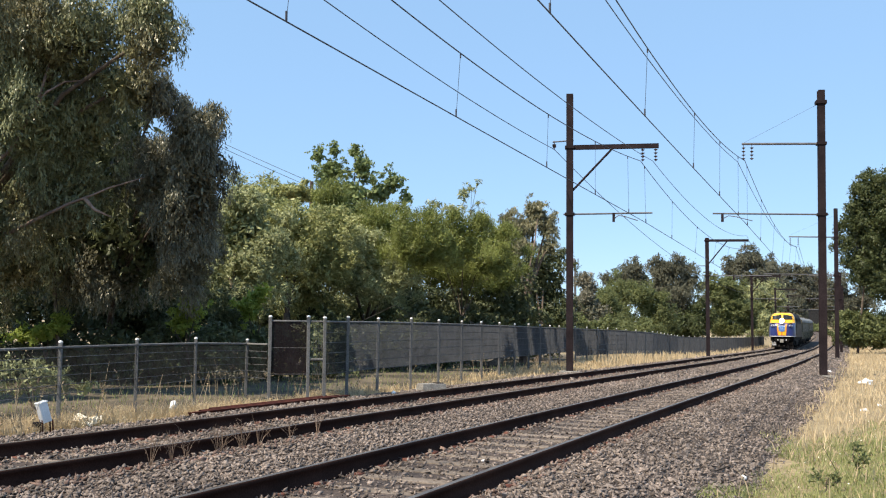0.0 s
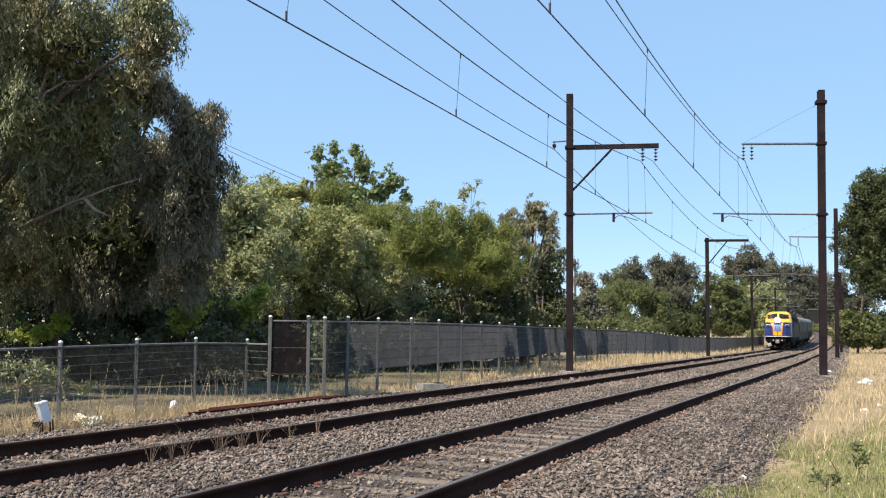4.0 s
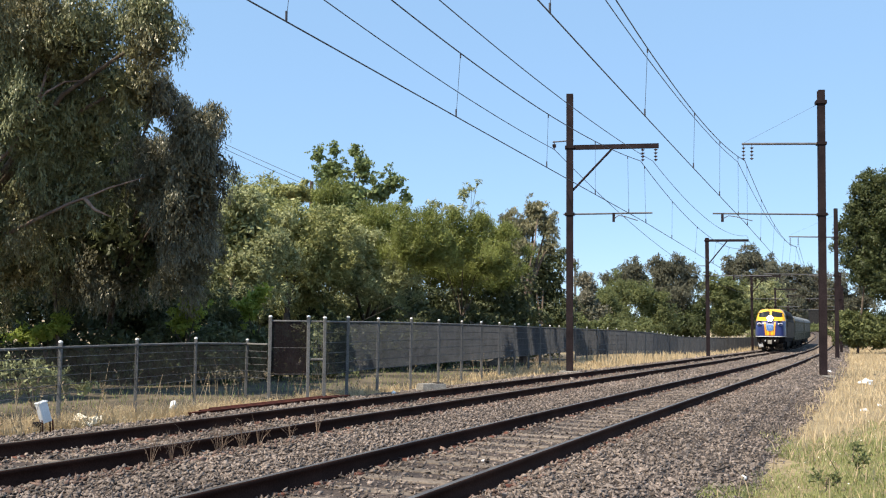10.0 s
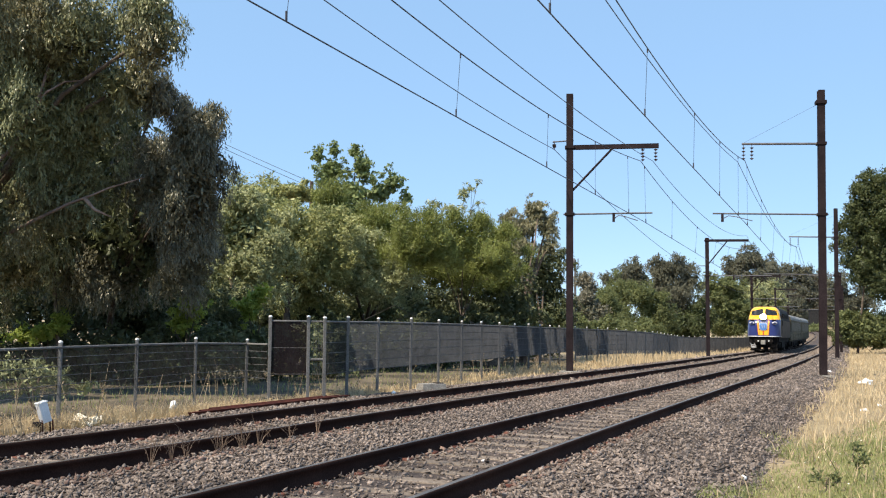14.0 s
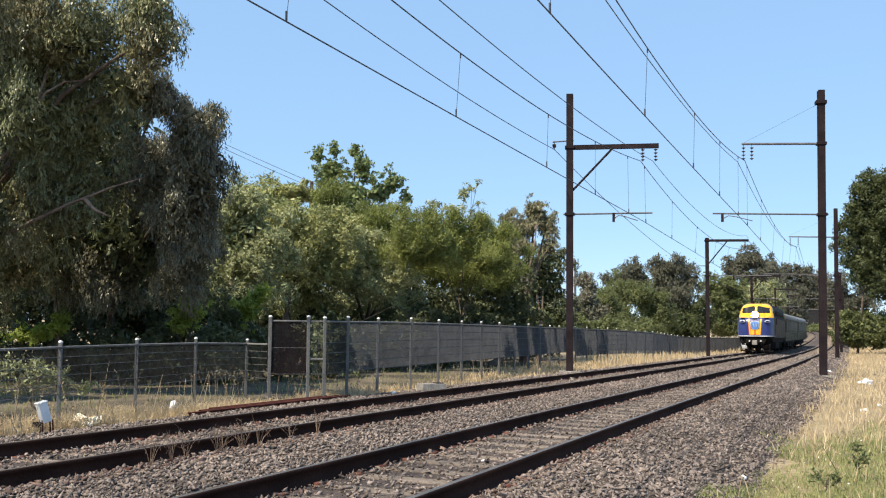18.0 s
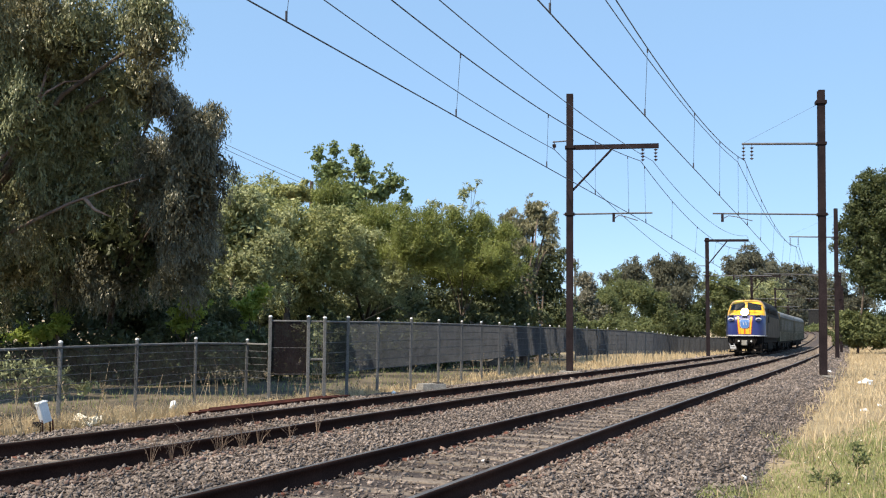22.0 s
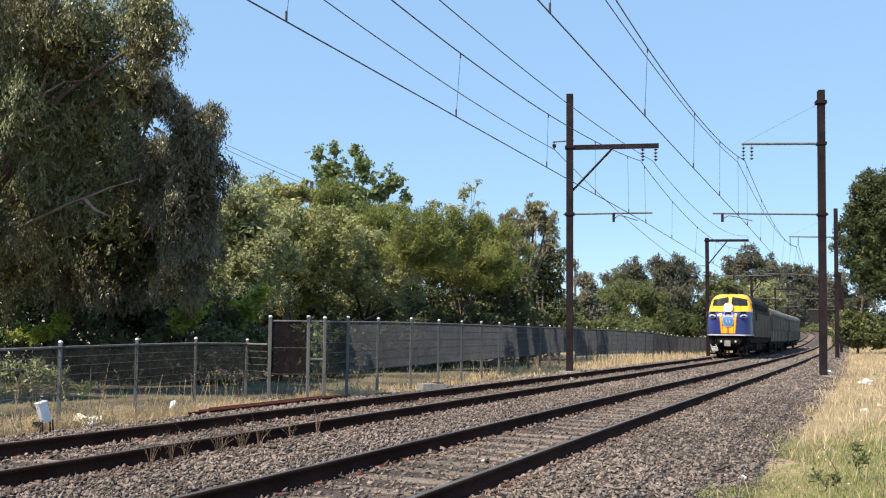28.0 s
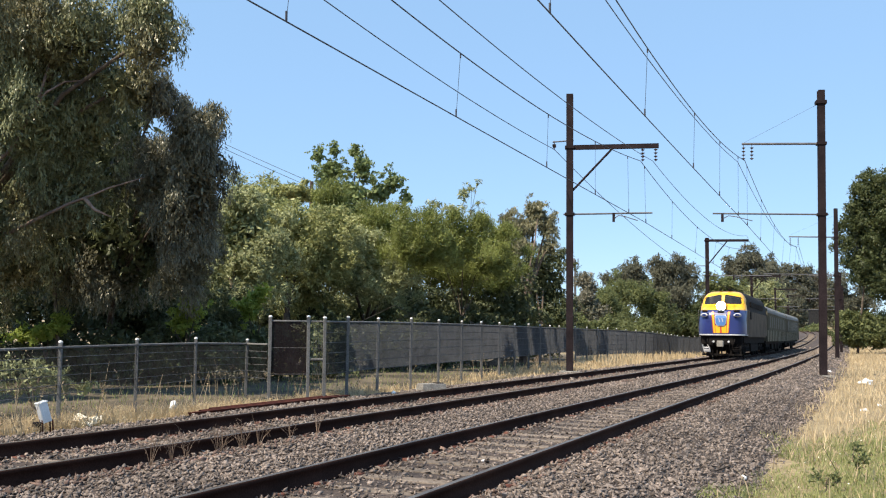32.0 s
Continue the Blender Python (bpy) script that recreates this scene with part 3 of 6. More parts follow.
def build_fences():
    low = [(-7.5, 11.55, -0.2), (-6.86, 13.7, -0.18), (-6.26, 15.9, -0.15), (-5.67, 18.0, -0.13), (-5.12, 20.15, -0.12), (-4.5, 22.3, -0.15), (-3.92, 21.72, -0.15)]
    run_fence("low_fence", "low galvanised wire mesh fence with white-capped posts", low, 1.25, 0.062, 6, 9, False)
    gate = [(-3.86, 21.7, -0.15), (-3.02, 21.9, -0.15), (-2.66, 21.95, -0.15)]
    t = run_fence("gate_fence", "tall dark mesh gate panel between white-capped posts", gate, 1.78, 0.072, 3, 9, dense=0.0125)
    bm = bmesh.new()
    cyl(bm, (-3.02, 21.9, 0.68), (-2.66, 21.95, 0.68), 0.03, n=8)
    part("mid_rail", bm, M_GALV, t)
    far = [(-2.28, 23.3, -0.14)] + spaced([(-1.67, 25.2, -0.12), (-0.35, 28.9, -0.1), (3.6, 40.6, -0.1), (7.2, 52.0, -0.1), (11.6, 62.0, -0.14), (14.9, 68.5, -0.25), (20.8, 85.0, -0.55),
                  (27.0, 97.0, -0.62), (33.6, 110.0, -0.62), (40.5, 125.0, -0.6), (46.5, 139.0, -0.5)], 2.35)
    run_fence("tall_fence", "long tall galvanised mesh fence with white-capped posts", [gate[-1]] + far, 1.78, 0.07, 6, 18)


# ---- the train ----
T_BLUE = surf("loco_blue", (0.02, 0.029, 0.125), (0.025, 0.036, 0.15), 0.3, 1.5, 30, 0.03, amount=0.08, coat=0.1)
T_YELLOW = surf("loco_yellow", (0.85, 0.42, 0.015), (0.88, 0.46, 0.02), 0.3, 1.5, 30, 0.03, amount=0.06, coat=0.4)
T_SIDE = surf("loco_side_grey", (0.1, 0.082, 0.064), (0.14, 0.115, 0.092), 0.85, 1.2, 20, 0.05, amount=0.2, spec=0.06)
T_BLACK = surf("underframe_black", (0.007, 0.006, 0.006), (0.016, 0.014, 0.013), 0.85, 3, 25, 0.2, spec=0.1)
T_ROOF = surf("loco_roof_dark", (0.018, 0.018, 0.02), (0.03, 0.03, 0.03), 0.8, 2, 20, 0.1, spec=0.12)
T_GLASS = surf("windscreen_glass", (0.012, 0.014, 0.016), (0.02, 0.022, 0.024), 0.12, 2, 10, 0.0, spec=0.4)
T_PALE = surf("headboard_blue", (0.075, 0.18, 0.43), (0.095, 0.21, 0.48), 0.4, 3, 20, 0.0, amount=0.08)
T_RED = surf("thin_red_line", (0.5, 0.06, 0.03), (0.55, 0.08, 0.04), 0.4, 3, 20, 0.0)
T_SILVER = surf("white_sill", (0.46, 0.46, 0.47), (0.58, 0.58, 0.59), 0.4, 3, 20, 0.0, amount=0.1)
T_OLIVE = surf("carriage_side", (0.08, 0.074, 0.053), (0.115, 0.106, 0.077), 0.85, 1.0, 18, 0.05, amount=0.25, spec=0.08)
# Paler than the upper side: the ballast's reflection is put into the colour.
T_LOWER = surf("carriage_lower_side", (0.21, 0.187, 0.132), (0.27, 0.243, 0.172), 0.8, 1.5, 18, 0.05, amount=0.2, spec=0.15)
T_PANE = surf("carriage_window", (0.045, 0.043, 0.035), (0.062, 0.058, 0.048), 0.5, 3, 20, 0.0, spec=0.2)
T_CROOF = surf("carriage_roof", (0.15, 0.155, 0.155), (0.21, 0.215, 0.21), 0.8, 1.2, 18, 0.1, amount=0.2)


def glow(name, colour, strength):
    m = bpy.data.materials.new(name)
    m.use_nodes = True
    p = m.node_tree.nodes["Principled BSDF"]
    p.inputs["Base Color"].default_value = (*colour, 1)
    p.inputs["Emission Color"].default_value = (*colour, 1)
    p.inputs["Emission Strength"].default_value = strength
    return m


T_LAMP = glow("headlight_glow", (1.0, 0.96, 0.9), 20.0)
LOCO, WIDE, SILL = 15.7, 1.47, 1.38


def hull(d):
    """Half width and roof height of the locomotive d metres behind its tip."""
    w = WIDE * (0.52 + 0.48 * math.sqrt(max(0.0, 1 - (1 - min(d / 1.25, 1.0)) ** 2.0)))
    top = float(np.interp(d, [0, 0.06, 0.2, 0.45, 0.85, 1.15, 1.55, 1.75, 2.1, 2.8, 3.6], [2.42, 2.66, 2.86, 3.03, 3.17, 3.27, 3.93, 4.04, 4.13, 4.19, 4.21]))
    return w, top


def hull_point(d, a):
    w, top = hull(d)
    x = w * math.copysign(abs(math.cos(a)) ** 0.36, math.cos(a))
    z = SILL + (top - SILL) * max(0.0, math.sin(a)) ** 0.64
    return Vector((x, LOCO / 2 - d, z))


def wheelset(parent, y, r, flip=0):
    bm = bmesh.new()
    cyl(bm, (-0.75, 0, 0), (0.75, 0, 0), 0.08, n=10)
    for s in (-1, 1):
        cyl(bm, (s * 0.74, 0, 0), (s * 0.87, 0, 0), r, n=28)
        cyl(bm, (s * 0.72, 0, 0), (s * 0.745, 0, 0), r + 0.03, n=28)
        cyl(bm, (s * 0.87, 0, 0), (s * 0.9, 0, 0), r * 0.35, n=12)
        for k in range(4):
            m = Matrix.Translation((s * 0.885, 0, 0)) @ Matrix.Rotation(k * math.pi / 2, 4, "X")
            box(bm, -0.012, -0.03, 0.0, 0.012, 0.03, r * 0.8, m)
    ob = part("wheelset", bm, T_BLACK, parent, "steel wheels on an axle")
    ob.location = (0, y, r)
    return ob


def bogie(parent, y, axles, r, wide=1.08):
    """Frame with springs and axle boxes; returns its wheelsets."""
    bm = bmesh.new()
    span_y = max(axles) + 0.55
    for s in (-1, 1):
        box(bm, s * wide - 0.06, -span_y, r + 0.05, s * wide + 0.06, span_y, r + 0.3, bevel=0.02)
        for a in axles:
            box(bm, s * wide - 0.1, a - 0.16, r - 0.16, s * wide + 0.12, a + 0.16, r + 0.18, bevel=0.03)
        for a in [(p + q) / 2 for p, q in zip(axles, axles[1:])]:
            for k in (-0.14, 0.14):
                cyl(bm, (s * wide, a + k, r - 0.1), (s * wide, a + k, r + 0.32), 0.09, n=10)
    for e in (-1, 1):
        box(bm, -wide, e * span_y - 0.08, r + 0.05, wide, e * span_y + 0.08, r + 0.25, bevel=0.02)
    b = part("bogie", bm, T_BLACK, parent, "black bogie frame with springs")
    b.location = (0, y, 0)
    return [wheelset(b, a, r) for a in axles]


def build_loco():
    t = thing("locomotive", Matrix(), "blue and yellow streamlined diesel locomotive with lit headlight", "locomotive")
    ds = sorted({*np.round(np.arange(0, 2.4, 0.05), 3), *np.round(np.arange(2.4, 4, 0.2), 3), *np.round(np.arange(4, LOCO, 0.7), 3), LOCO})
    na = 72
    bm = bmesh.new()
    rings = [[bm.verts.new(hull_point(d, math.pi * j / na)) for j in range(na + 1)] for d in ds]
    for r0, r1 in zip(rings, rings[1:]):
        for j in range(na):
            f = bm.faces.new((r0[j], r0[j + 1], r1[j + 1], r1[j]))
            c = f.calc_center_median()
            d = LOCO / 2 - c.y
            if d > 2.3 or (d > 0.95 and abs(c.x) > 0.965 * WIDE and c.z < 3.3) or (d > 1.7 and abs(c.x) > 0.9 * WIDE):
                f.material_index = 2 if c.z < 2.95 else 3
            else:
                f.material_index = 1 if c.z > 2.93 else 0
    for r in (rings[0], rings[-1]):
        f = bm.faces.new(r)
        f.material_index = 0 if r is rings[0] else 2
    bmesh.ops.recalc_face_normals(bm, faces=bm.faces)
    part("body", bm, [T_BLUE, T_YELLOW, T_SIDE, T_ROOF], t, "rounded steel body, blue below and yellow above", True)
    for sgn in (1, -1):
        # windscreens
        bm = bmesh.new()
        for band in (((0.15, 3.34), (1.2, 3.31), (1.3, 3.37), (0.09, 3.42)), ((0.09, 3.422), (1.3, 3.372), (1.23, 3.6), (0.09, 3.84)), ((0.09, 3.842), (1.23, 3.602), (1.04, 3.76), (0.16, 3.93))):
            nose_skin(bm, [(sgn * x, z) for x, z in band], 0.015)
        part("windscreen", bm, T_GLASS, t, "dark windscreen pane", True)
        # marker lamp with oval rim
        bm = bmesh.new()
        m = Matrix.Translation((sgn * 0.98, LOCO / 2 - 0.06, 2.6)) @ Matrix.Rotation(-sgn * 0.5, 4, "Z") @ Matrix.Rotation(math.pi / 2, 4, "X") @ Matrix.Diagonal((1.5, 0.75, 1, 1))
        bmesh.ops.create_cone(bm, cap_ends=True, segments=20, radius1=0.17, radius2=0.15, depth=0.1, matrix=m)
        k = part("marker_lamp", bm, T_SILVER, t, "oval silver-rimmed marker lamp", True)
        bm = bmesh.new()
        m2 = Matrix.Translation((sgn * 0.98, LOCO / 2 + 0.01, 2.6)) @ Matrix.Rotation(-sgn * 0.5, 4, "Z") @ Matrix.Rotation(math.pi / 2, 4, "X") @ Matrix.Diagonal((1.5, 0.75, 1, 1))
        bmesh.ops.create_cone(bm, cap_ends=True, segments=16, radius1=0.1, radius2=0.09, depth=0.04, matrix=m2)
        part("lens", bm, T_BLUE, k)
        # number board
        bm = bmesh.new()
        box(bm, -0.18, -0.03, -0.07, 0.18, 0.03, 0.07, Matrix.Translation((sgn * 0.95, LOCO / 2 - 0.05, 2.84)) @ Matrix.Rotation(-sgn * 0.45, 4, "Z"), bevel=0.01)
        part("number_board", bm, T_BLACK, t, "dark number board")
        # nose stripes
        bm = bmesh.new()
        nose_skin(bm, [(sgn * 0.33, 1.5), (sgn * 0.43, 1.5), (sgn * 0.53, 2.82), (sgn * 0.43, 2.82)], 0.012)
        part("nose_stripe", bm, T_YELLOW, t, "yellow slanting stripe")
        for x, name in ((0.3, "nose_line"), (0.44, "nose_line")):
            bm = bmesh.new()
            nose_skin(bm, [(sgn * x, 1.5), (sgn * (x + 0.03), 1.5), (sgn * (x + 0.13), 2.82), (sgn * (x + 0.1), 2.82)], 0.016)
            part(name, bm, T_RED, t, "thin red line")
        # handrail beside the windscreen
        tube("handrail", [(sgn * 1.5, LOCO / 2 - 1.42, 1.7), (sgn * 1.53, LOCO / 2 - 1.42, 1.75), (sgn * 1.53, LOCO / 2 - 1.42, 2.9), (sgn * 1.5, LOCO / 2 - 1.42, 2.95)], 0.018, M_GALV, t, "grey handrail", 6)
        # side door, cab window and grilles
        for k, (y0, y1, z0, z1, mt, nm) in enumerate(((5.3, 5.95, 1.5, 2.95, T_SIDE, "cab_door"), (4.1, 4.9, 2.4, 2.9, T_BLACK, "cab_window"), (-4.5, 4.3, 3.2, 3.52, T_BLACK, "side_grille"))):
            xx = sgn * (WIDE * (0.999 if z1 < 3.2 else 0.985))
            boxed(nm, (min(xx + sgn * 0.018, xx - sgn * 0.05), y0, z0, max(xx - sgn * 0.05, xx + sgn * 0.018), y1, z1), mt, t, bevel=0.006)
        # sill line, steps and handrail
        boxed("sill_strip", (sgn * WIDE - 0.02, -LOCO / 2 + 1.3, SILL - 0.1, sgn * WIDE + 0.02, LOCO / 2 - 1.3, SILL + 0.06), T_SIDE, t)
        bm = bmesh.new()
        for z in (0.35, 0.62, 0.9):
            box(bm, sgn * 1.2 - 0.16, LOCO / 2 - 1.5, z, sgn * 1.2 + 0.16, LOCO / 2 - 1.15, z + 0.03)
        box(bm, sgn * 1.2 - 0.02, LOCO / 2 - 1.52, 0.35, sgn * 1.2 + 0.02, LOCO / 2 - 1.49, 1.15)
        part("footsteps", bm, T_BLACK, t)
        tube("brake_hose", [(sgn * 0.5, LOCO / 2 - 0.1, 0.95), (sgn * 0.52, LOCO / 2 + 0.12, 0.8), (sgn * 0.5, LOCO / 2 + 0.1, 0.5), (sgn * 0.46, LOCO / 2 - 0.05, 0.42)], 0.03, T_BLACK, t)
        bm = bmesh.new()
        corner = Matrix.Translation((sgn * 0.86, LOCO / 2 - 0.05 if sgn > 0 else LOCO / 2 - 0.3, 0.5)) @ Matrix.Rotation(-sgn * 0.35, 4, "Z") @ Matrix.Rotation(-0.35, 4, "X")
        box(bm, -0.24, -0.03, -0.16, 0.22, 0.03, 0.02, corner, bevel=0.025)
        box(bm, -0.16, -0.1, 0.07, 0.26, 0.0, 0.12, corner, bevel=0.015)
        cyl(bm, corner @ Vector((-0.2, -0.02, 0.0)), corner @ Vector((-0.1, -0.02, 0.3)), 0.025, n=8)
        cyl(bm, corner @ Vector((0.2, -0.02, -0.1)), corner @ Vector((0.24, -0.02, 0.28)), 0.025, n=8)
        # Silver on the sun side only: the sunlight is put into the colour.
        part("pilot_corner", bm, T_SILVER if sgn > 0 else T_BLACK, t, "pilot corner step, silver on the sunlit side, black opposite")
        tube("jumper_cable", [(sgn * 0.8, LOCO / 2 - 0.25, 1.18), (sgn * 0.82, LOCO / 2 + 0.02, 1.05), (sgn * 0.7, LOCO / 2 + 0.05, 0.7), (sgn * 0.62, LOCO / 2 - 0.1, 0.92)], 0.025, T_BLACK, t)
        bm = bmesh.new()
        cyl(bm, (sgn * 0.45, LOCO / 2 - 0.12, 0.98), (sgn * 0.45, LOCO / 2 - 0.02, 0.98), 0.07, n=12)
        part("air_cock", bm, T_SILVER, t, "pale air cock on the headstock")
    # shield-shaped headboard with a pale rim, on two brackets
    bm = bmesh.new()
    for lo, hi, wa, wb in ((1.93, 2.1, 0.2, 0.33), (2.1, 2.5, 0.33, 0.36), (2.5, 2.62, 0.36, 0.3)):
        nose_skin(bm, [(-wa, lo), (wa, lo), (wb, hi), (-wb, hi)], 0.045)
    rim = part("headboard", bm, T_SILVER, t, "pale rim of the shield headboard")
    bm = bmesh.new()
    for lo, hi, wa, wb in ((1.97, 2.11, 0.18, 0.295), (2.11, 2.49, 0.295, 0.325), (2.49, 2.585, 0.325, 0.27)):
        nose_skin(bm, [(-wa, lo), (wa, lo), (wb, hi), (-wb, hi)], 0.06)
    part("board_face", bm, T_PALE, rim, "pale blue plain headboard")
    bm = bmesh.new()
    for x0, x1 in ((-0.16, -0.03), (0.03, 0.16)):
        nose_skin(bm, [(x0, 2.17), (x0 + 0.04, 2.17), (x1 - 0.02, 2.42), (x1 - 0.06, 2.42)], 0.066)
    part("board_emblem", bm, T_SILVER, rim, "two pale slanting strokes")
    # unlit lower lamp
    bm = bmesh.new()
    m = Matrix.Translation((0, LOCO / 2 - 0.2, 2.78)) @ Matrix.Rotation(math.pi / 2 - 0.3, 4, "X") @ Matrix.Diagonal((1.1, 0.9, 1, 1))
    bmesh.ops.create_cone(bm, cap_ends=True, segments=20, radius1=0.17, radius2=0.2, depth=0.2, matrix=m)
    part("lower_lamp", bm, T_GLASS, t, "dark unlit lower lamp", True)
    bm = bmesh.new()
    nose_skin(bm, [(-0.05, 1.5), (0.05, 1.5), (0.05, 1.95), (-0.05, 1.95)], 0.012)
    part("nose_line", bm, T_RED, t, "dark centre line")
    bm = bmesh.new()
    nose_skin(bm, [(-0.3, 1.5), (-0.055, 1.5), (-0.055, 1.97), (-0.34, 1.97)], 0.008)
    nose_skin(bm, [(0.055, 1.5), (0.3, 1.5), (0.34, 1.97), (0.055, 1.97)], 0.008)
    part("nose_panel", bm, T_YELLOW, t, "yellow nose panel")
    # headlight
    bm = bmesh.new()
    hy, hz = LOCO / 2 - 0.5, 3.17
    cyl(bm, (0, hy - 0.45, hz), (0, hy + 0.3, hz), 0.3, n=24)
    k = part("headlight", bm, T_YELLOW, t, "round headlight housing", True)
    bm = bmesh.new()
    cyl(bm, (0, hy + 0.3, hz), (0, hy + 0.33, hz), 0.275, n=24)
    part("lens", bm, T_LAMP, k, "brightly lit headlight lens")
    # front sill band, pilot, coupler
    bm = bmesh.new()
    n = 24
    lo, hi = [], []
    for j in range(n + 1):
        u = -1 + 2 * j / n
        d = 1.25 * (1 - math.sqrt(max(0.0, 1 - max(0.0, (abs(u) - 0.52) / 0.48) ** 2.0)))
        p = Vector((u * WIDE * 1.01, LOCO / 2 - d + 0.02, 0))
        lo.append(bm.verts.new(p + Vector((0, 0, SILL - 0.02))))
        hi.append(bm.verts.new(p + Vector((0, 0, SILL + 0.055))))
    for j in range(n):
        bm.faces.new((lo[j], lo[j + 1], hi[j + 1], hi[j]))
    part("sill_band", bm, T_SILVER, t, "white band along the nose")
    bm = bmesh.new()
    box(bm, -1.2, LOCO / 2 - 1.2, 0.8, 1.2, LOCO / 2 - 0.42, SILL + 0.05, bevel=0.05)
    box(bm, -0.75, LOCO / 2 - 0.5, 0.78, 0.75, LOCO / 2 - 0.12, SILL + 0.02, bevel=0.06)
    part("headstock", bm, T_BLACK, t)
    bm = bmesh.new()
    box(bm, -0.14, LOCO / 2 - 0.3, 0.72, 0.14, LOCO / 2 + 0.42, 0.98, bevel=0.04)
    box(bm, -0.2, LOCO / 2 + 0.28, 0.66, 0.2, LOCO / 2 + 0.5, 1.04, bevel=0.05)
    part("coupler", bm, M_CONC, t, "worn grey knuckle coupler")
    pilot = boxed("pilot", (-1.2, LOCO / 2 - 0.55, 0.12, 1.2, LOCO / 2 - 0.4, 0.24), T_BLACK, t, "black barred pilot")
    for k in range(9):
        x = -1.1 + 2.2 * k / 8
        boxed("pilot_bar", (x - 0.04, LOCO / 2 - 0.4 - 0.1 * abs(x), 0.14, x + 0.04, LOCO / 2 - 0.3 - 0.1 * abs(x), 0.74), T_BLACK, pilot)
    # underframe
    boxed("underframe", (-1.3, -LOCO / 2 + 0.7, 0.88, 1.3, LOCO / 2 - 0.7, SILL + 0.02), T_BLACK, t)
    boxed("fuel_tank", (-1.25, -2.4, 0.32, 1.25, 2.4, 0.9), T_BLACK, t, bevel=0.1)
    for y in (-4.5, -2.6, 2.4):
        bm = bmesh.new()
        cyl(bm, (0, y, 4.06), (0, y, 4.25), 0.55, n=20)
        part("roof_fan", bm, T_ROOF, t)
    for x in (-0.28, 0.28):
        bm = bmesh.new()
        cyl(bm, (x, LOCO / 2 - 2.9, 4.28), (x, LOCO / 2 - 2.35, 4.28), 0.035, 0.085, 12)
        box(bm, x - 0.03, LOCO / 2 - 2.75, 4.1, x + 0.03, LOCO / 2 - 2.65, 4.27)
        part("horn", bm, T_BLACK, t, "dark air horn")
    bm = bmesh.new()
    box(bm, -0.2, 0.2, 4.06, 0.2, 0.9, 4.31, bevel=0.03)
    part("exhaust_stack", bm, T_ROOF, t)
    wheels = bogie(t, 4.9, (-1.8, 0.0, 1.8), 0.5) + bogie(t, -4.9, (-1.8, 0.0, 1.8), 0.5)
    return t, wheels


def nose_skin(bm, corners, lift):
    """A four-cornered (x, z) plate laid on the nose's front."""
    n = 6
    (ax, az), (bx, bz), (cx, cz), (ex, ez) = corners
    g = []
    for i in range(n + 1):
        v = i / n
        row = []
        for j in range(n + 1):
            u = j / n
            x = (ax + (bx - ax) * u) * (1 - v) + (ex + (cx - ex) * u) * v
            z = (az + (bz - az) * u) * (1 - v) + (ez + (cz - ez) * u) * v
            lo, hi = 0.0, 2.4
            for _ in range(18):
                d = (lo + hi) / 2
                w, top = hull(d)
                ok = abs(x) < w and z < SILL + (top - SILL) * max(0.0, 1 - min(1.0, abs(x) / w) ** 5.55) ** 0.32
                lo, hi = (lo, d) if ok else (d, hi)
            row.append(bm.verts.new((x, LOCO / 2 - hi + lift, z)))
        g.append(row)
    for i in range(n):
        for j in range(n):
            bm.faces.new((g[i][j], g[i][j + 1], g[i + 1][j + 1], g[i + 1][j]))


CAR, CWIDE = 23.4, 1.47


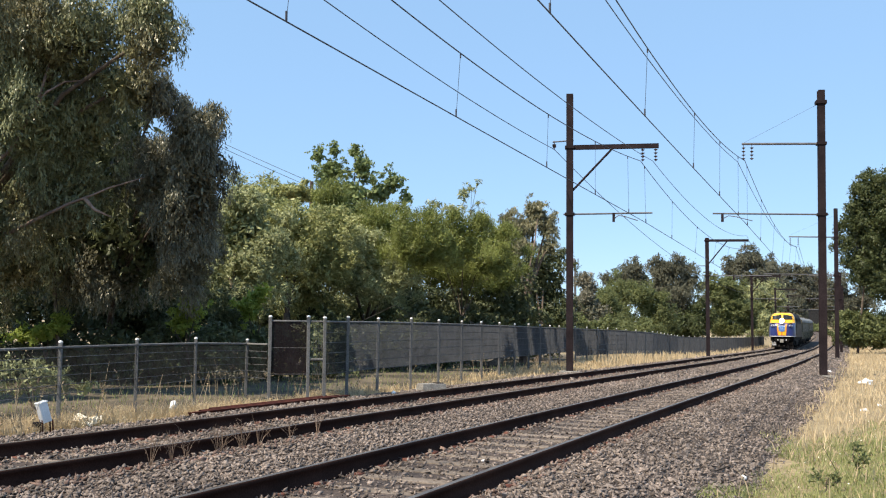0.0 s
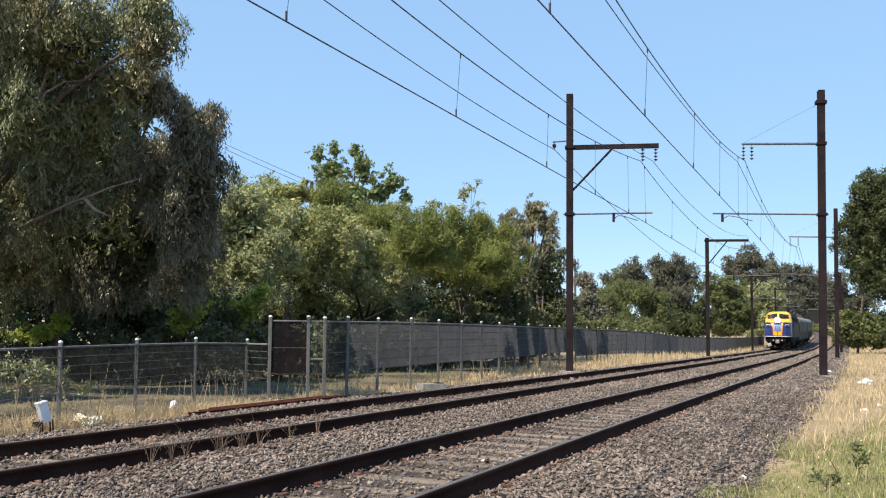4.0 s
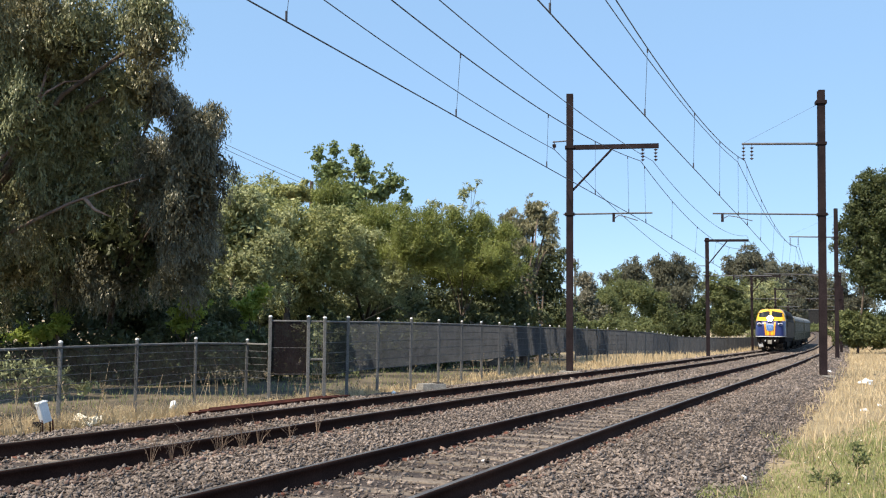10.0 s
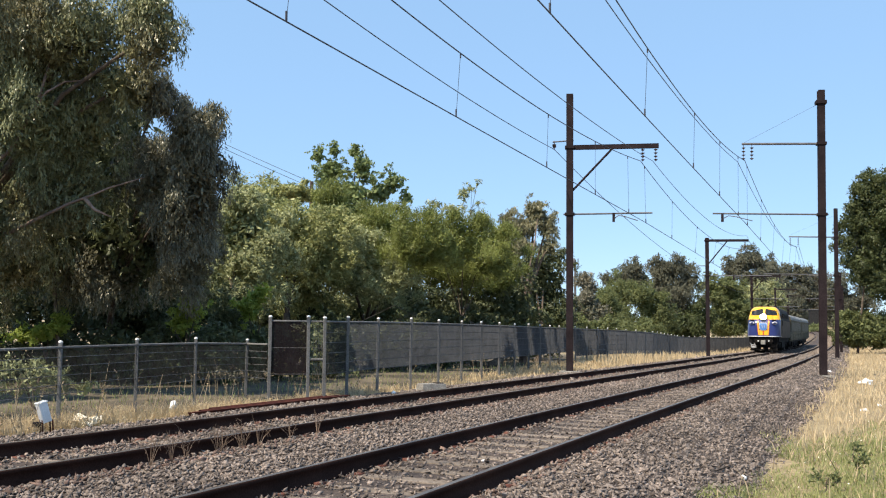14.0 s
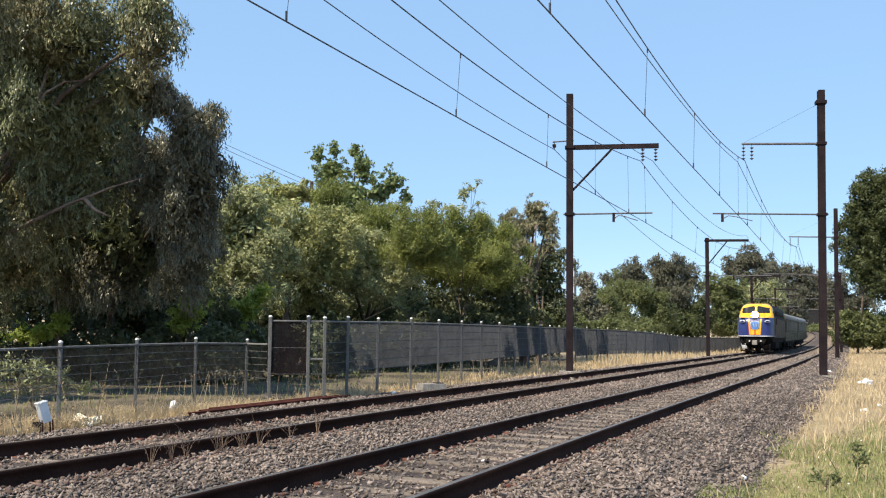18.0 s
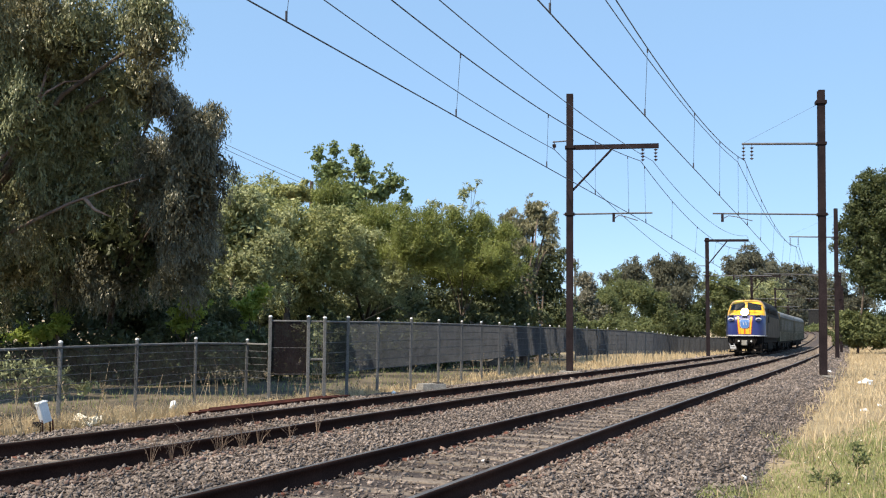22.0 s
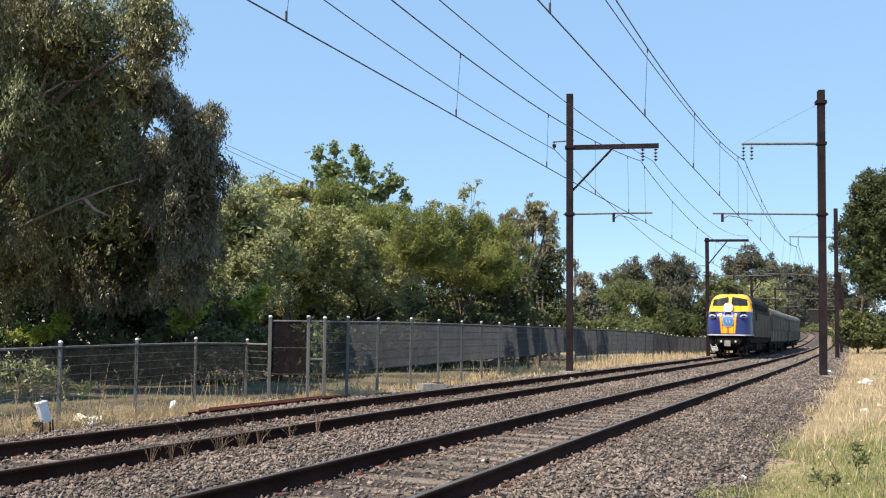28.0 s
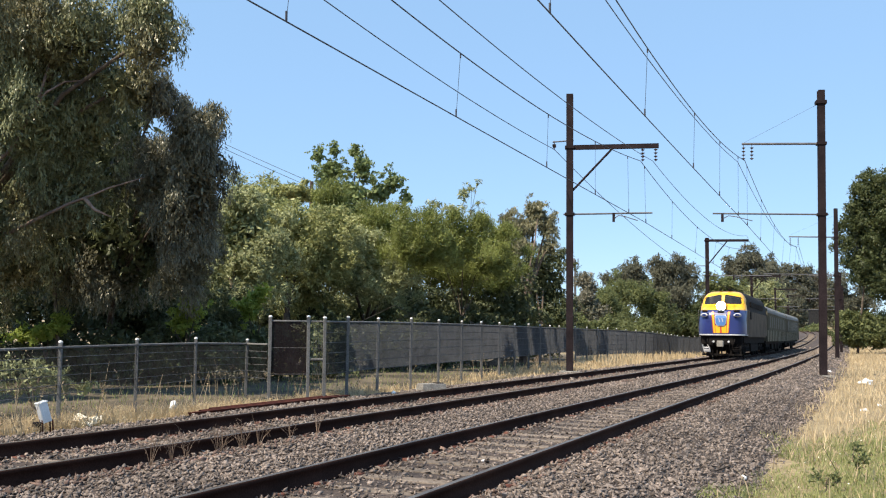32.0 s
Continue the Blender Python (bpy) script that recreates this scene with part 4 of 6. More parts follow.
def build_carriage(name, label, windows, van):
    t = thing(name, Matrix(), label, "railway carriage", "carriages of the train")
    bm = bmesh.new()
    h = CAR / 2
    box(bm, -CWIDE, -h, 1.85, CWIDE, h, 3.2)
    part("body", bm, T_OLIVE, t, "olive-grey steel upper side")
    boxed("lower_side", (-CWIDE - 0.004, -h, 0.98, CWIDE + 0.004, h, 1.846), T_LOWER, t, "ribbed lower side, paler for the reflected ballast")
    prof = [(CWIDE * math.cos(a) * (1.0 if abs(math.cos(a)) > 0.99 else 1.0), 3.2 + 0.72 * math.sin(a) ** 0.8) for a in np.linspace(0, math.pi, 17)]
    bm = bmesh.new()
    e0, e1 = [bm.verts.new((x, -h, z)) for x, z in prof], [bm.verts.new((x, h, z)) for x, z in prof]
    for i in range(16):
        bm.faces.new((e0[i], e0[i + 1], e1[i + 1], e1[i]))
    bm.faces.new(e0), bm.faces.new(list(reversed(e1)))
    bmesh.ops.recalc_face_normals(bm, faces=bm.faces)
    part("roof", bm, T_CROOF, t, "light grey arched roof")
    for k in range(6):
        y = -h + 2.2 + k * (CAR - 4.4) / 5
        bm = bmesh.new()
        cyl(bm, (0, y, 3.88), (0, y, 4.06), 0.2, 0.12, 12)
        part("roof_vent", bm, T_CROOF, t)
    for sgn in (-1, 1):
        for k in range(windows):
            y = -h + 2.6 + k * (CAR - 5.2) / (windows - 1)
            w = 0.42 if not van else 0.3
            boxed("window", (sgn * CWIDE - 0.03, y - w, 2.05, sgn * CWIDE + 0.012, y + w, 2.95) if sgn > 0 else (-CWIDE - 0.012, y - w, 2.05, -CWIDE + 0.03, y + w, 2.95), T_PANE, t)
        for k in range(13):
            y = -h + 1.0 + k * (CAR - 2.0) / 12
            boxed("side_rib", (sgn * (CWIDE + 0.02) - 0.024, y - 0.2, 0.98, sgn * (CWIDE + 0.02) + 0.024, y + 0.2, 1.84), T_OLIVE, t)
        for y in (-h + 1.2, h - 1.2):
            boxed("door", (sgn * (CWIDE + 0.004) - 0.02, y - 0.4, 1.05, sgn * (CWIDE + 0.004) + 0.02, y + 0.4, 3.12), T_OLIVE, t, bevel=0.01)
        boxed("cantrail", (sgn * CWIDE - 0.03, -h, 3.17, sgn * CWIDE + 0.03, h, 3.24), T_CROOF, t)
    for e in (-1, 1):
        boxed("end_wall", (-CWIDE + 0.02, min(e * h, e * (h + 0.03)), 1.0, CWIDE - 0.02, max(e * h, e * (h + 0.03)), 3.5), T_OLIVE, t, "dark end wall", 0.01)
        boxed("gangway", (-0.55, min(e * h, e * (h + 0.34)), 1.1, 0.55, max(e * h, e * (h + 0.34)), 3.3), T_BLACK, t, "black gangway bellows", 0.04)
        boxed("buffer_beam", (-1.3, min(e * h - 0.1, e * h + e * 0.1), 0.8, 1.3, max(e * h - 0.1, e * h + e * 0.1), 1.02), T_BLACK, t)
        boxed("end_ladder", (1.24, min(e * h, e * h + e * 0.05), 1.1, 1.31, max(e * h, e * h + e * 0.05), 3.2), T_SILVER, t, "pale end strip")
    boxed("underframe", (-1.25, -h + 0.2, 0.78, 1.25, h - 0.2, 0.99), T_BLACK, t)
    for y0, y1 in ((-4.5, -2.6), (-1.6, 0.8), (2.0, 4.2)):
        boxed("equipment_box", (-1.2, y0, 0.32, 1.2, y1, 0.79), T_BLACK, t, bevel=0.04)
    wheels = bogie(t, 7.6, (-1.2, 1.2), 0.46) + bogie(t, -7.6, (-1.2, 1.2), 0.46)
    return t, wheels


# metres along the line of the locomotive's tip, by the second
TIP = [(0, 111.62), (2, 108.09), (4, 104.64), (6, 101.16), (8, 97.59), (10, 93.89), (12, 90.04), (14, 86.03), (16, 81.90), (18, 77.70), (20, 73.50), (22, 69.39), (24, 65.49), (26, 61.95), (28, 58.93), (30, 56.63), (32, 55.25)]


def tip_at(t):
    return float(np.interp(t, [r[0] for r in TIP], [r[1] for r in TIP]))


def railed(s_front, s_back):
    """The pose of a vehicle whose two bogies stand at these places of the far track."""
    a, b = Vector(on_line(s_front, -SPACING)), Vector(on_line(s_back, -SPACING))
    return Matrix.Translation((a + b) / 2) @ (a - b).to_track_quat("Y", "Z").to_matrix().to_4x4()


def motions():
    seconds = [i * 0.5 for i in range(65)]
    gap = 0.75
    first = LOCO + gap
    second = first + CAR + gap
    for ob, lead, half, pivot in ((loco, 0.0, LOCO / 2, 4.9), (carriage_a, first, CAR / 2, 7.6), (carriage_b, second, CAR / 2, 7.6)):
        walk(ob, [(t, railed(tip_at(t) + lead + half - pivot, tip_at(t) + lead + half + pivot)) for t in seconds])
    for group, r in ((loco_wheels, 0.5), (wheels_a, 0.46), (wheels_b, 0.46)):
        for w in group:
            y, z = w.location.y, w.location.z
            walk(w, [(t, pose(0, y, z, math.degrees((tip_at(0) - tip_at(t)) / -r) % 360.0)) for t in [i * 0.2 for i in range(161)]])


# ---- plants ----
def leaf_arrays(c, d, nrm, length, width, g):
    """Leaves as bent diamonds: places c, directions d, faces towards nrm."""
    n = len(c)
    side = np.cross(d, nrm)
    side /= np.linalg.norm(side, axis=1, keepdims=True) + 1e-9
    nrm = np.cross(side, d)
    L, W = (length * g.uniform(0.6, 1.35, n))[:, None], (width * g.uniform(0.7, 1.3, n))[:, None]
    v = np.stack([c - d * L * 0.5, c + side * W * 0.5 - d * L * 0.05 + nrm * W * 0.15, c + d * L * 0.5, c - side * W * 0.5 - d * L * 0.05 + nrm * W * 0.15], 1)
    return v.reshape(-1, 3)


def unit(a):
    return a / (np.linalg.norm(a, axis=-1, keepdims=True) + 1e-9)


def crown_arrays(lobes, leaves, length, width, droop, tuft, seed, ragged=0.22, lift=0.45, spray=9):
    """Leaves in small sprays on clumps that sit round the lobes (x, y, z, rx, rz) of a crown, with a thinner filling inside."""
    g = np.random.default_rng(seed)
    lobes = np.asarray(lobes, float)
    cs, rs, us = [], [], []
    for x, y, z, rx, rz in lobes:
        m = 22
        u = unit(g.normal(size=(m, 3)) + np.array([0, -0.2, 0.5 * lift]))
        far = 0.74 + ragged * g.normal(size=(m, 1)) * 0.7
        cs.append(np.array([x, y, z]) + u * far * np.array([rx, rx * 0.85, rz]))
        rs.append(np.sqrt(rx * rz) * g.uniform(0.2, 0.42, m))
        us.append(u)
    cs, rs, us = np.concatenate(cs), np.concatenate(rs), np.concatenate(us)
    n = int(leaves / spray)
    k = g.choice(len(cs), n, p=rs ** 2 / (rs ** 2).sum())
    v = unit(g.normal(size=(n, 3)) + 0.45 * us[k] + np.array([0, 0, lift]))
    c = cs[k] + v * (rs[k] * g.uniform(0.5, 1.1, n))[:, None] * np.array([1, 1, 0.8 + 0.6 * max(droop, 0)])
    axis = unit(v + 0.7 * g.normal(size=(n, 3)) + np.array([0, 0, -2.6]) * droop)
    i = np.repeat(np.arange(n), spray)
    q = n * spray
    size = g.uniform(0.7, 1.4, n)[i][:, None]
    c = c[i] + axis[i] * tuft * 0.55 * g.uniform(-1, 1, (q, 1)) * size + g.normal(size=(q, 3)) * tuft * 0.16 * size
    nrm = unit(unit(v + np.array([0, 0, 0.2]) + 0.6 * g.normal(size=(n, 3)))[i] + 0.28 * g.normal(size=(q, 3)))
    if droop > 0.3:
        nrm = unit(nrm * np.array([1, 1, 0.4]))
    d = unit(axis[i] * 0.8 + 0.55 * g.normal(size=(q, 3)) + np.array([0, 0, -1.5]) * droop)
    a = leaf_arrays(c, d, nrm, length, width, g)
    q = int(leaves * 0.2)
    area = lobes[:, 3] * lobes[:, 4]
    k = g.choice(len(lobes), q, p=area / area.sum())
    v = unit(g.normal(size=(q, 3))) * (g.random(q) ** 0.45 * 0.72)[:, None]
    c = lobes[k, :3] + v * np.stack([lobes[k, 3], lobes[k, 3] * 0.85, lobes[k, 4]], 1)
    b = leaf_arrays(c, unit(g.normal(size=(q, 3))), unit(g.normal(size=(q, 3))), length * 1.7, width * 2.2, g)
    v = np.concatenate([a, b])
    return v, np.arange(len(v)).reshape(-1, 4)


def limb(parent, pts, r0, r1, material, name="limb"):
    n = len(pts)
    return tube(name, pts, [r0 + (r1 - r0) * i / (n - 1) for i in range(n)], material, parent, n=8)


def grown(name, label, base, lobes, leaves, length, width, droop, tuft, leaf, seed, bark=None, trunk=0.16, category="tree", ragged=0.22, group="", ways=(), lift=0.45):
    """A tree or shrub: tapered trunk, limbs to its lobes, and a crown of leaves."""
    bark = bark or M_BARKDARK
    bx, by = base
    bz = float(ground_z(np.array([bx]), np.array([by]))[0])
    t = thing(name, pose(bx, by, bz), label, category, group)
    r = random.Random(seed)
    loc = [(x - bx, y - by, z - bz, rx, rz) for x, y, z, rx, rz in lobes]
    top = max(loc, key=lambda q: q[2])
    fork = Vector((top[0] * 0.35, top[1] * 0.35, max(0.5, top[2] * 0.42)))
    mid = fork * 0.5 + Vector((r.uniform(-0.1, 0.1), r.uniform(-0.1, 0.1), 0))
    limb(t, [Vector((0, 0, -0.25)), Vector((0, 0, 0.1)) + mid * 0.1, mid, fork], trunk * 1.25, trunk * 0.75, bark, "trunk")
    for q in loc:
        c = Vector(q[:3])
        start = fork if c.z > fork.z * 0.8 else Vector((0, 0, max(0.1, min(c.z * 0.6, fork.z))))
        bend = start.lerp(c, 0.55) + Vector((r.uniform(-0.2, 0.2), r.uniform(-0.2, 0.2), 0.12 * (c - start).length))
        tip = c + Vector((r.uniform(-0.3, 0.3) * q[3], r.uniform(-0.3, 0.3) * q[3], 0.55 * q[4]))
        limb(t, [start, start.lerp(bend, 0.5), bend, c, tip], trunk * 0.5, trunk * 0.08, M_BARKDARK)
    v, f = crown_arrays(loc, leaves, length, width, droop, tuft, seed, ragged, lift)
    raw("crown", v, f, leaf, t)
    for way in ways:
        limb(t, [Vector(p) - Vector((bx, by, bz)) for p in way], trunk * 0.3, trunk * 0.08, bark)
    return t


def build_trees():
    grown('gum_tree', 'large old gum tree with drooping grey-green leaves; nearer one unseen, added for shade', (-12.3, 22.5),
          [(-9.7, 20.9, 7.96, 1.6, 1.35), (-8.0, 20.9, 7.72, 1.35, 1.23), (-6.2, 19.9, 7.56, 0.77, 1.11), (-7.0, 20.9, 6.71, 0.84, 0.68), (-9.4, 20.9, 5.98, 1.35, 1.35), (-8.4, 21.9, 6.02, 1.03, 1.09), (-9.0, 22.5, 4.39, 1.59, 1.32), (-11.6, 26.0, 3.46, 1.53, 1.53), (-10.4, 21.5, 3.72, 1.01, 1.14)],
          122000, 0.1, 0.026, 0.7, 0.22, L_GUM, 1, bark=M_BARK, trunk=0.17, ragged=0.33, ways=[[(-12.2, 22.0, 2.6), (-10.6, 21.0, 4.2), (-9.4, 20.7, 5.25), (-8.98, 20.6, 6.0), (-8.65, 20.5, 6.42), (-8.3, 20.6, 6.68), (-7.9, 20.9, 6.8)],
                [(-8.9, 20.6, 6.1), (-8.75, 20.6, 6.7), (-8.7, 20.8, 7.3)],
                [(-12.2, 22.4, 3.0), (-9.8, 21.6, 3.45), (-9.1, 21.4, 3.75), (-8.35, 21.3, 4.1), (-7.95, 21.3, 4.25), (-7.5, 21.3, 4.45), (-6.8, 21.6, 4.75)],
                [(-8.0, 21.3, 4.2), (-7.75, 21.2, 3.95), (-7.4, 21.3, 3.8)]])
    grown('gum_tree', 'drooping gum tree with dusky purple-green leaves, darkened for shade', (-10.3, 29.0),
          [(-5.68, 22.0, 5.0, 0.84, 1.35), (-6.0, 22.6, 4.1, 0.85, 1.1), (-5.8, 21.9, 5.75, 0.68, 0.9), (-7.2, 23.6, 5.2, 1.0, 1.1), (-6.6, 25.0, 3.2, 0.95, 1.2), (-7.9, 26.0, 3.9, 1.4, 1.2), (-9.1, 26.0, 3.0, 1.5, 1.2), (-6.4, 21.2, 6.5, 0.5, 0.6)],
          74000, 0.1, 0.026, 0.75, 0.22, L_GUMDARK, 54, trunk=0.1, ragged=0.28)
    grown('shrub', 'yellow-green leafy shrub under the gum tree', (-7.0, 26.5),
          [(-7.2, 26.5, 1.5, 0.41, 0.41), (-6.8, 26.5, 1.84, 0.31, 0.41), (-7.0, 26.5, 2.07, 0.19, 0.22)],
          1500, 0.12, 0.05, 0, 0.16, L_LIME, 2, category='shrub', ragged=0.5, trunk=0.04)
    grown('shrub', 'yellow-green leafy shrub under the gum tree', (-10.8, 26),
          [(-10.8, 26.0, 1.14, 0.61, 0.28), (-10.3, 26.0, 1.41, 0.31, 0.31), (-11.3, 26.0, 1.08, 0.37, 0.21)],
          1300, 0.12, 0.05, 0, 0.16, L_LIME, 3, category='shrub', ragged=0.5, trunk=0.04)
    grown('shrub', 'bright green shrub beside the tall fence', (-5.6, 28.5),
          [(-5.7, 28.5, 1.98, 0.37, 0.6), (-5.4, 28.5, 2.37, 0.2, 0.34)],
          1300, 0.12, 0.05, 0, 0.16, L_LIME, 4, category='shrub', ragged=0.5, trunk=0.04)
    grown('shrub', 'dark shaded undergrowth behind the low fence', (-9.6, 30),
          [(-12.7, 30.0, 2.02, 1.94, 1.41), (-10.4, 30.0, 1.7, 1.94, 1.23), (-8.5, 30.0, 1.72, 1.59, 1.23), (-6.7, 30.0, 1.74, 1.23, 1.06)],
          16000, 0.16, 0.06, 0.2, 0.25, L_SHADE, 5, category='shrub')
    grown('olive_shrub', 'tall grey-green shrub with pale leaves', (-7.2, 33),
          [(-7.1, 33.0, 5.1, 1.07, 1.36), (-7.9, 35.2, 3.47, 1.24, 1.86), (-6.5, 33.0, 3.93, 1.36, 1.75), (-7.8, 38.6, 1.9, 1.6, 1.3)],
          33000, 0.135, 0.048, 0.1, 0.28, L_GREY, 6, category='shrub', ragged=0.3)
    grown('olive_shrub', 'broad olive-green shrub behind the fence', (-5.7, 36),
          [(-6.0, 36.0, 5.03, 1.69, 1.8), (-4.8, 36.0, 4.62, 1.48, 1.69), (-5.9, 38.2, 3.23, 1.8, 1.8), (-6.2, 41.0, 2.0, 1.9, 1.2)],
          39000, 0.135, 0.048, 0.1, 0.28, L_OLIVE, 7, category='shrub', ragged=0.3)
    grown('olive_shrub', 'broad olive-green shrub with pale new shoots', (-2.9, 41),
          [(-3.7, 38.0, 3.92, 1.79, 1.68), (-1.7, 36.5, 3.3, 0.73, 0.73), (-2.5, 36.5, 2.86, 0.73, 0.69), (-4.4, 41.0, 2.19, 2.17, 1.21), (-2.2, 41.0, 1.97, 1.45, 1.21)],
          30000, 0.135, 0.048, 0.1, 0.3, L_GREY, 8, category='shrub', ragged=0.3)
    grown('wattle', 'dense bright green wattle with feathery tips', (-3.3, 45),
          [(-4.6, 40.0, 5.94, 1.65, 1.53), (-3.1, 39.5, 5.43, 1.63, 1.28), (-1.9, 39.0, 4.93, 1.38, 1.38), (-3.7, 44.2, 4.09, 2.34, 2.08)],
          56000, 0.14, 0.028, -0.2, 0.3, L_WATTLE, 9, trunk=0.1, lift=0.8)
    grown('wattle', 'dense rounded green wattle', (0.9, 44),
          [(-0.7, 36.0, 4.67, 1.48, 1.27), (0.7, 38.0, 4.98, 1.45, 1.3), (2.1, 41.0, 4.68, 1.33, 1.33), (0.2, 43.0, 4.0, 2.23, 1.0), (2.4, 45.5, 4.0, 1.52, 1.0)],
          76000, 0.13, 0.026, -0.2, 0.3, L_WATTLE, 10, trunk=0.05, lift=0.9)
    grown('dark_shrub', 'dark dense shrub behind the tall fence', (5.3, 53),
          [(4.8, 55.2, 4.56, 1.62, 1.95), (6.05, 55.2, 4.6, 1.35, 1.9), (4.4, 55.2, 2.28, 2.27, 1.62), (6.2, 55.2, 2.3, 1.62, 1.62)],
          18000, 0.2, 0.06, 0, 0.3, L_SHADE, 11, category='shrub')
    grown('broadleaf_tree', 'taller bright green broad-leaved tree behind the shrubs', (-5.3, 58),
          [(-6.9, 58.0, 10.96, 1.02, 0.95), (-5.0, 58.0, 11.16, 0.68, 1.09), (-3.1, 58.0, 10.31, 0.82, 0.68), (-7.7, 58.0, 12.0, 0.41, 0.61), (-6.7, 58.0, 12.32, 0.34, 0.48), (-5.4, 58.0, 12.2, 0.38, 0.48), (-4.0, 58.0, 9.61, 0.95, 0.61), (-2.3, 58.0, 9.38, 0.38, 0.55), (-5.7, 58.0, 9.58, 1.7, 1.02), (-6.3, 58.0, 7.85, 2.05, 1.36)],
          8500, 0.2, 0.12, 0.1, 0.3, L_MAPLE, 12, ragged=0.5, trunk=0.1)
    grown('wispy_tree', 'thin pale sapling rising over the wattles', (1.1, 54),
          [(1.1, 54.0, 9.09, 0.38, 0.57), (1.9, 54.0, 9.75, 0.16, 0.32), (1.6, 54.0, 9.42, 0.25, 0.25), (-0.5, 54.0, 8.53, 0.63, 0.29), (0.5, 54.0, 8.21, 1.08, 0.44), (2.0, 54.0, 8.62, 0.29, 0.16)],
          800, 0.22, 0.05, 0, 0.3, L_GREY, 13, ragged=0.4, trunk=0.05)
    grown('slim_gum', 'slim gum tree with pale trunk and brownish leaves', (4.2, 50),
          [(4.8, 50.0, 7.55, 0.75, 0.8), (5.4, 50.0, 6.85, 0.62, 0.75), (3.4, 50.0, 7.1, 0.5, 0.62), (4.2, 50.0, 6.7, 0.8, 0.75), (5.5, 50.0, 5.9, 0.45, 0.5), (3.9, 50.0, 5.8, 0.9, 0.7)],
          9000, 0.16, 0.05, 0.5, 0.26, L_BRONZE, 14, bark=M_BARK, trunk=0.2, ragged=0.5, ways=[[(4.2, 49.0, 3.2), (4.42, 48.9, 4.6), (4.7, 48.9, 6.1), (4.85, 49.2, 7.2)]])
    grown('tree', 'green tree behind the fence', (-10.4, 58),
          [(-10.5, 58.0, 9.35, 1.7, 0.75), (-11.9, 58.0, 9.34, 1.19, 0.68), (-8.8, 58.0, 9.55, 1.36, 0.68)],
          7000, 0.22, 0.1, 0, 0.3, L_OLIVE, 15)
    grown('flowering_tree', 'small tree with cream blossom', (12.4, 82),
          [(12.0, 82.0, 5.89, 0.82, 0.63), (12.5, 82.0, 5.12, 0.96, 0.87), (12.6, 82.0, 2.81, 1.69, 2.17)],
          9600, 0.17, 0.102, 0, 0.35, L_CREAM, 16)
    grown('wattle', 'yellow-green wattle beside the line', (19.1, 95),
          [(17.4, 95.0, 5.31, 1.95, 1.68), (19.7, 95.0, 5.06, 1.95, 1.56), (21.3, 95.0, 3.68, 1.79, 2.12), (16.6, 95.0, 3.07, 2.79, 2.23), (20.5, 95.0, 2.01, 2.79, 1.68)],
          25600, 0.204, 0.085, -0.1, 0.5, L_FARWATTLE, 17)
    grown('wattle', 'pale green feathery wattle', (15.2, 88),
          [(14.6, 88.0, 3.71, 1.45, 2.07), (15.9, 88.0, 2.43, 1.81, 1.55)],
          11200, 0.204, 0.0595, -0.2, 0.5, L_FARWATTLE, 18)
    grown('gum_tree', 'distant gum tree with open crown', (28.5, 150),
          [(29.7, 150.0, 11.34, 1.94, 1.41), (28.0, 150.0, 10.08, 1.76, 1.06), (25.7, 150.0, 9.62, 1.23, 0.88), (30.6, 150.0, 9.41, 2.65, 2.2)],
          9600, 0.34, 0.128, 0.3, 0.7, L_FAR, 19, ragged=0.35)
    grown('gum_tree', 'tall grey-green gum tree', (28.8, 120),
          [(27.0, 120.0, 9.59, 1.41, 1.55), (29.1, 120.0, 9.62, 1.98, 1.55), (30.5, 120.0, 7.87, 1.55, 1.76), (28.0, 120.0, 7.13, 3.17, 2.47), (29.4, 120.0, 4.33, 3.17, 3.53)],
          22400, 0.286, 0.102, 0.4, 0.6, L_FAR, 20, ragged=0.3)
    grown('tree', 'dark green tree beside the far track', (29.7, 118),
          [(29.9, 118.0, 2.22, 2.77, 2.43), (27.5, 118.0, 1.5, 2.77, 2.08), (31.7, 118.0, 3.62, 1.73, 2.43)],
          14400, 0.272, 0.128, 0, 0.5, L_PINE, 21)
    grown('tree', 'leafy yellow-green tree behind the far mast', (38.9, 130),
          [(37.2, 130.0, 6.93, 2.45, 2.68), (39.5, 130.0, 6.19, 1.91, 2.68), (38.3, 130.0, 3.13, 3.44, 2.68), (40.6, 130.0, 3.92, 1.91, 3.06)],
          22400, 0.286, 0.136, 0, 0.6, L_FARWATTLE, 22)
    grown('gum_tree', 'broad distant gum tree', (53.1, 165),
          [(52.7, 165.0, 14.14, 3.1, 2.13), (50.2, 165.0, 12.55, 2.43, 1.94), (55.5, 165.0, 12.42, 2.72, 2.33), (54.1, 165.0, 10.46, 4.37, 2.43), (53.0, 165.0, 6.57, 4.37, 4.37)],
          22400, 0.408, 0.17, 0.3, 0.8, L_FAR, 23, ragged=0.3)
    grown('gum_tree', 'pale grey-leaved gum tree over the line', (50.0, 150),
          [(48.7, 150.0, 7.42, 2.47, 2.2), (51.3, 150.0, 6.57, 2.65, 2.65), (49.9, 150.0, 3.04, 3.09, 2.65)],
          14400, 0.34, 0.136, 0.3, 0.7, L_GREY, 24)
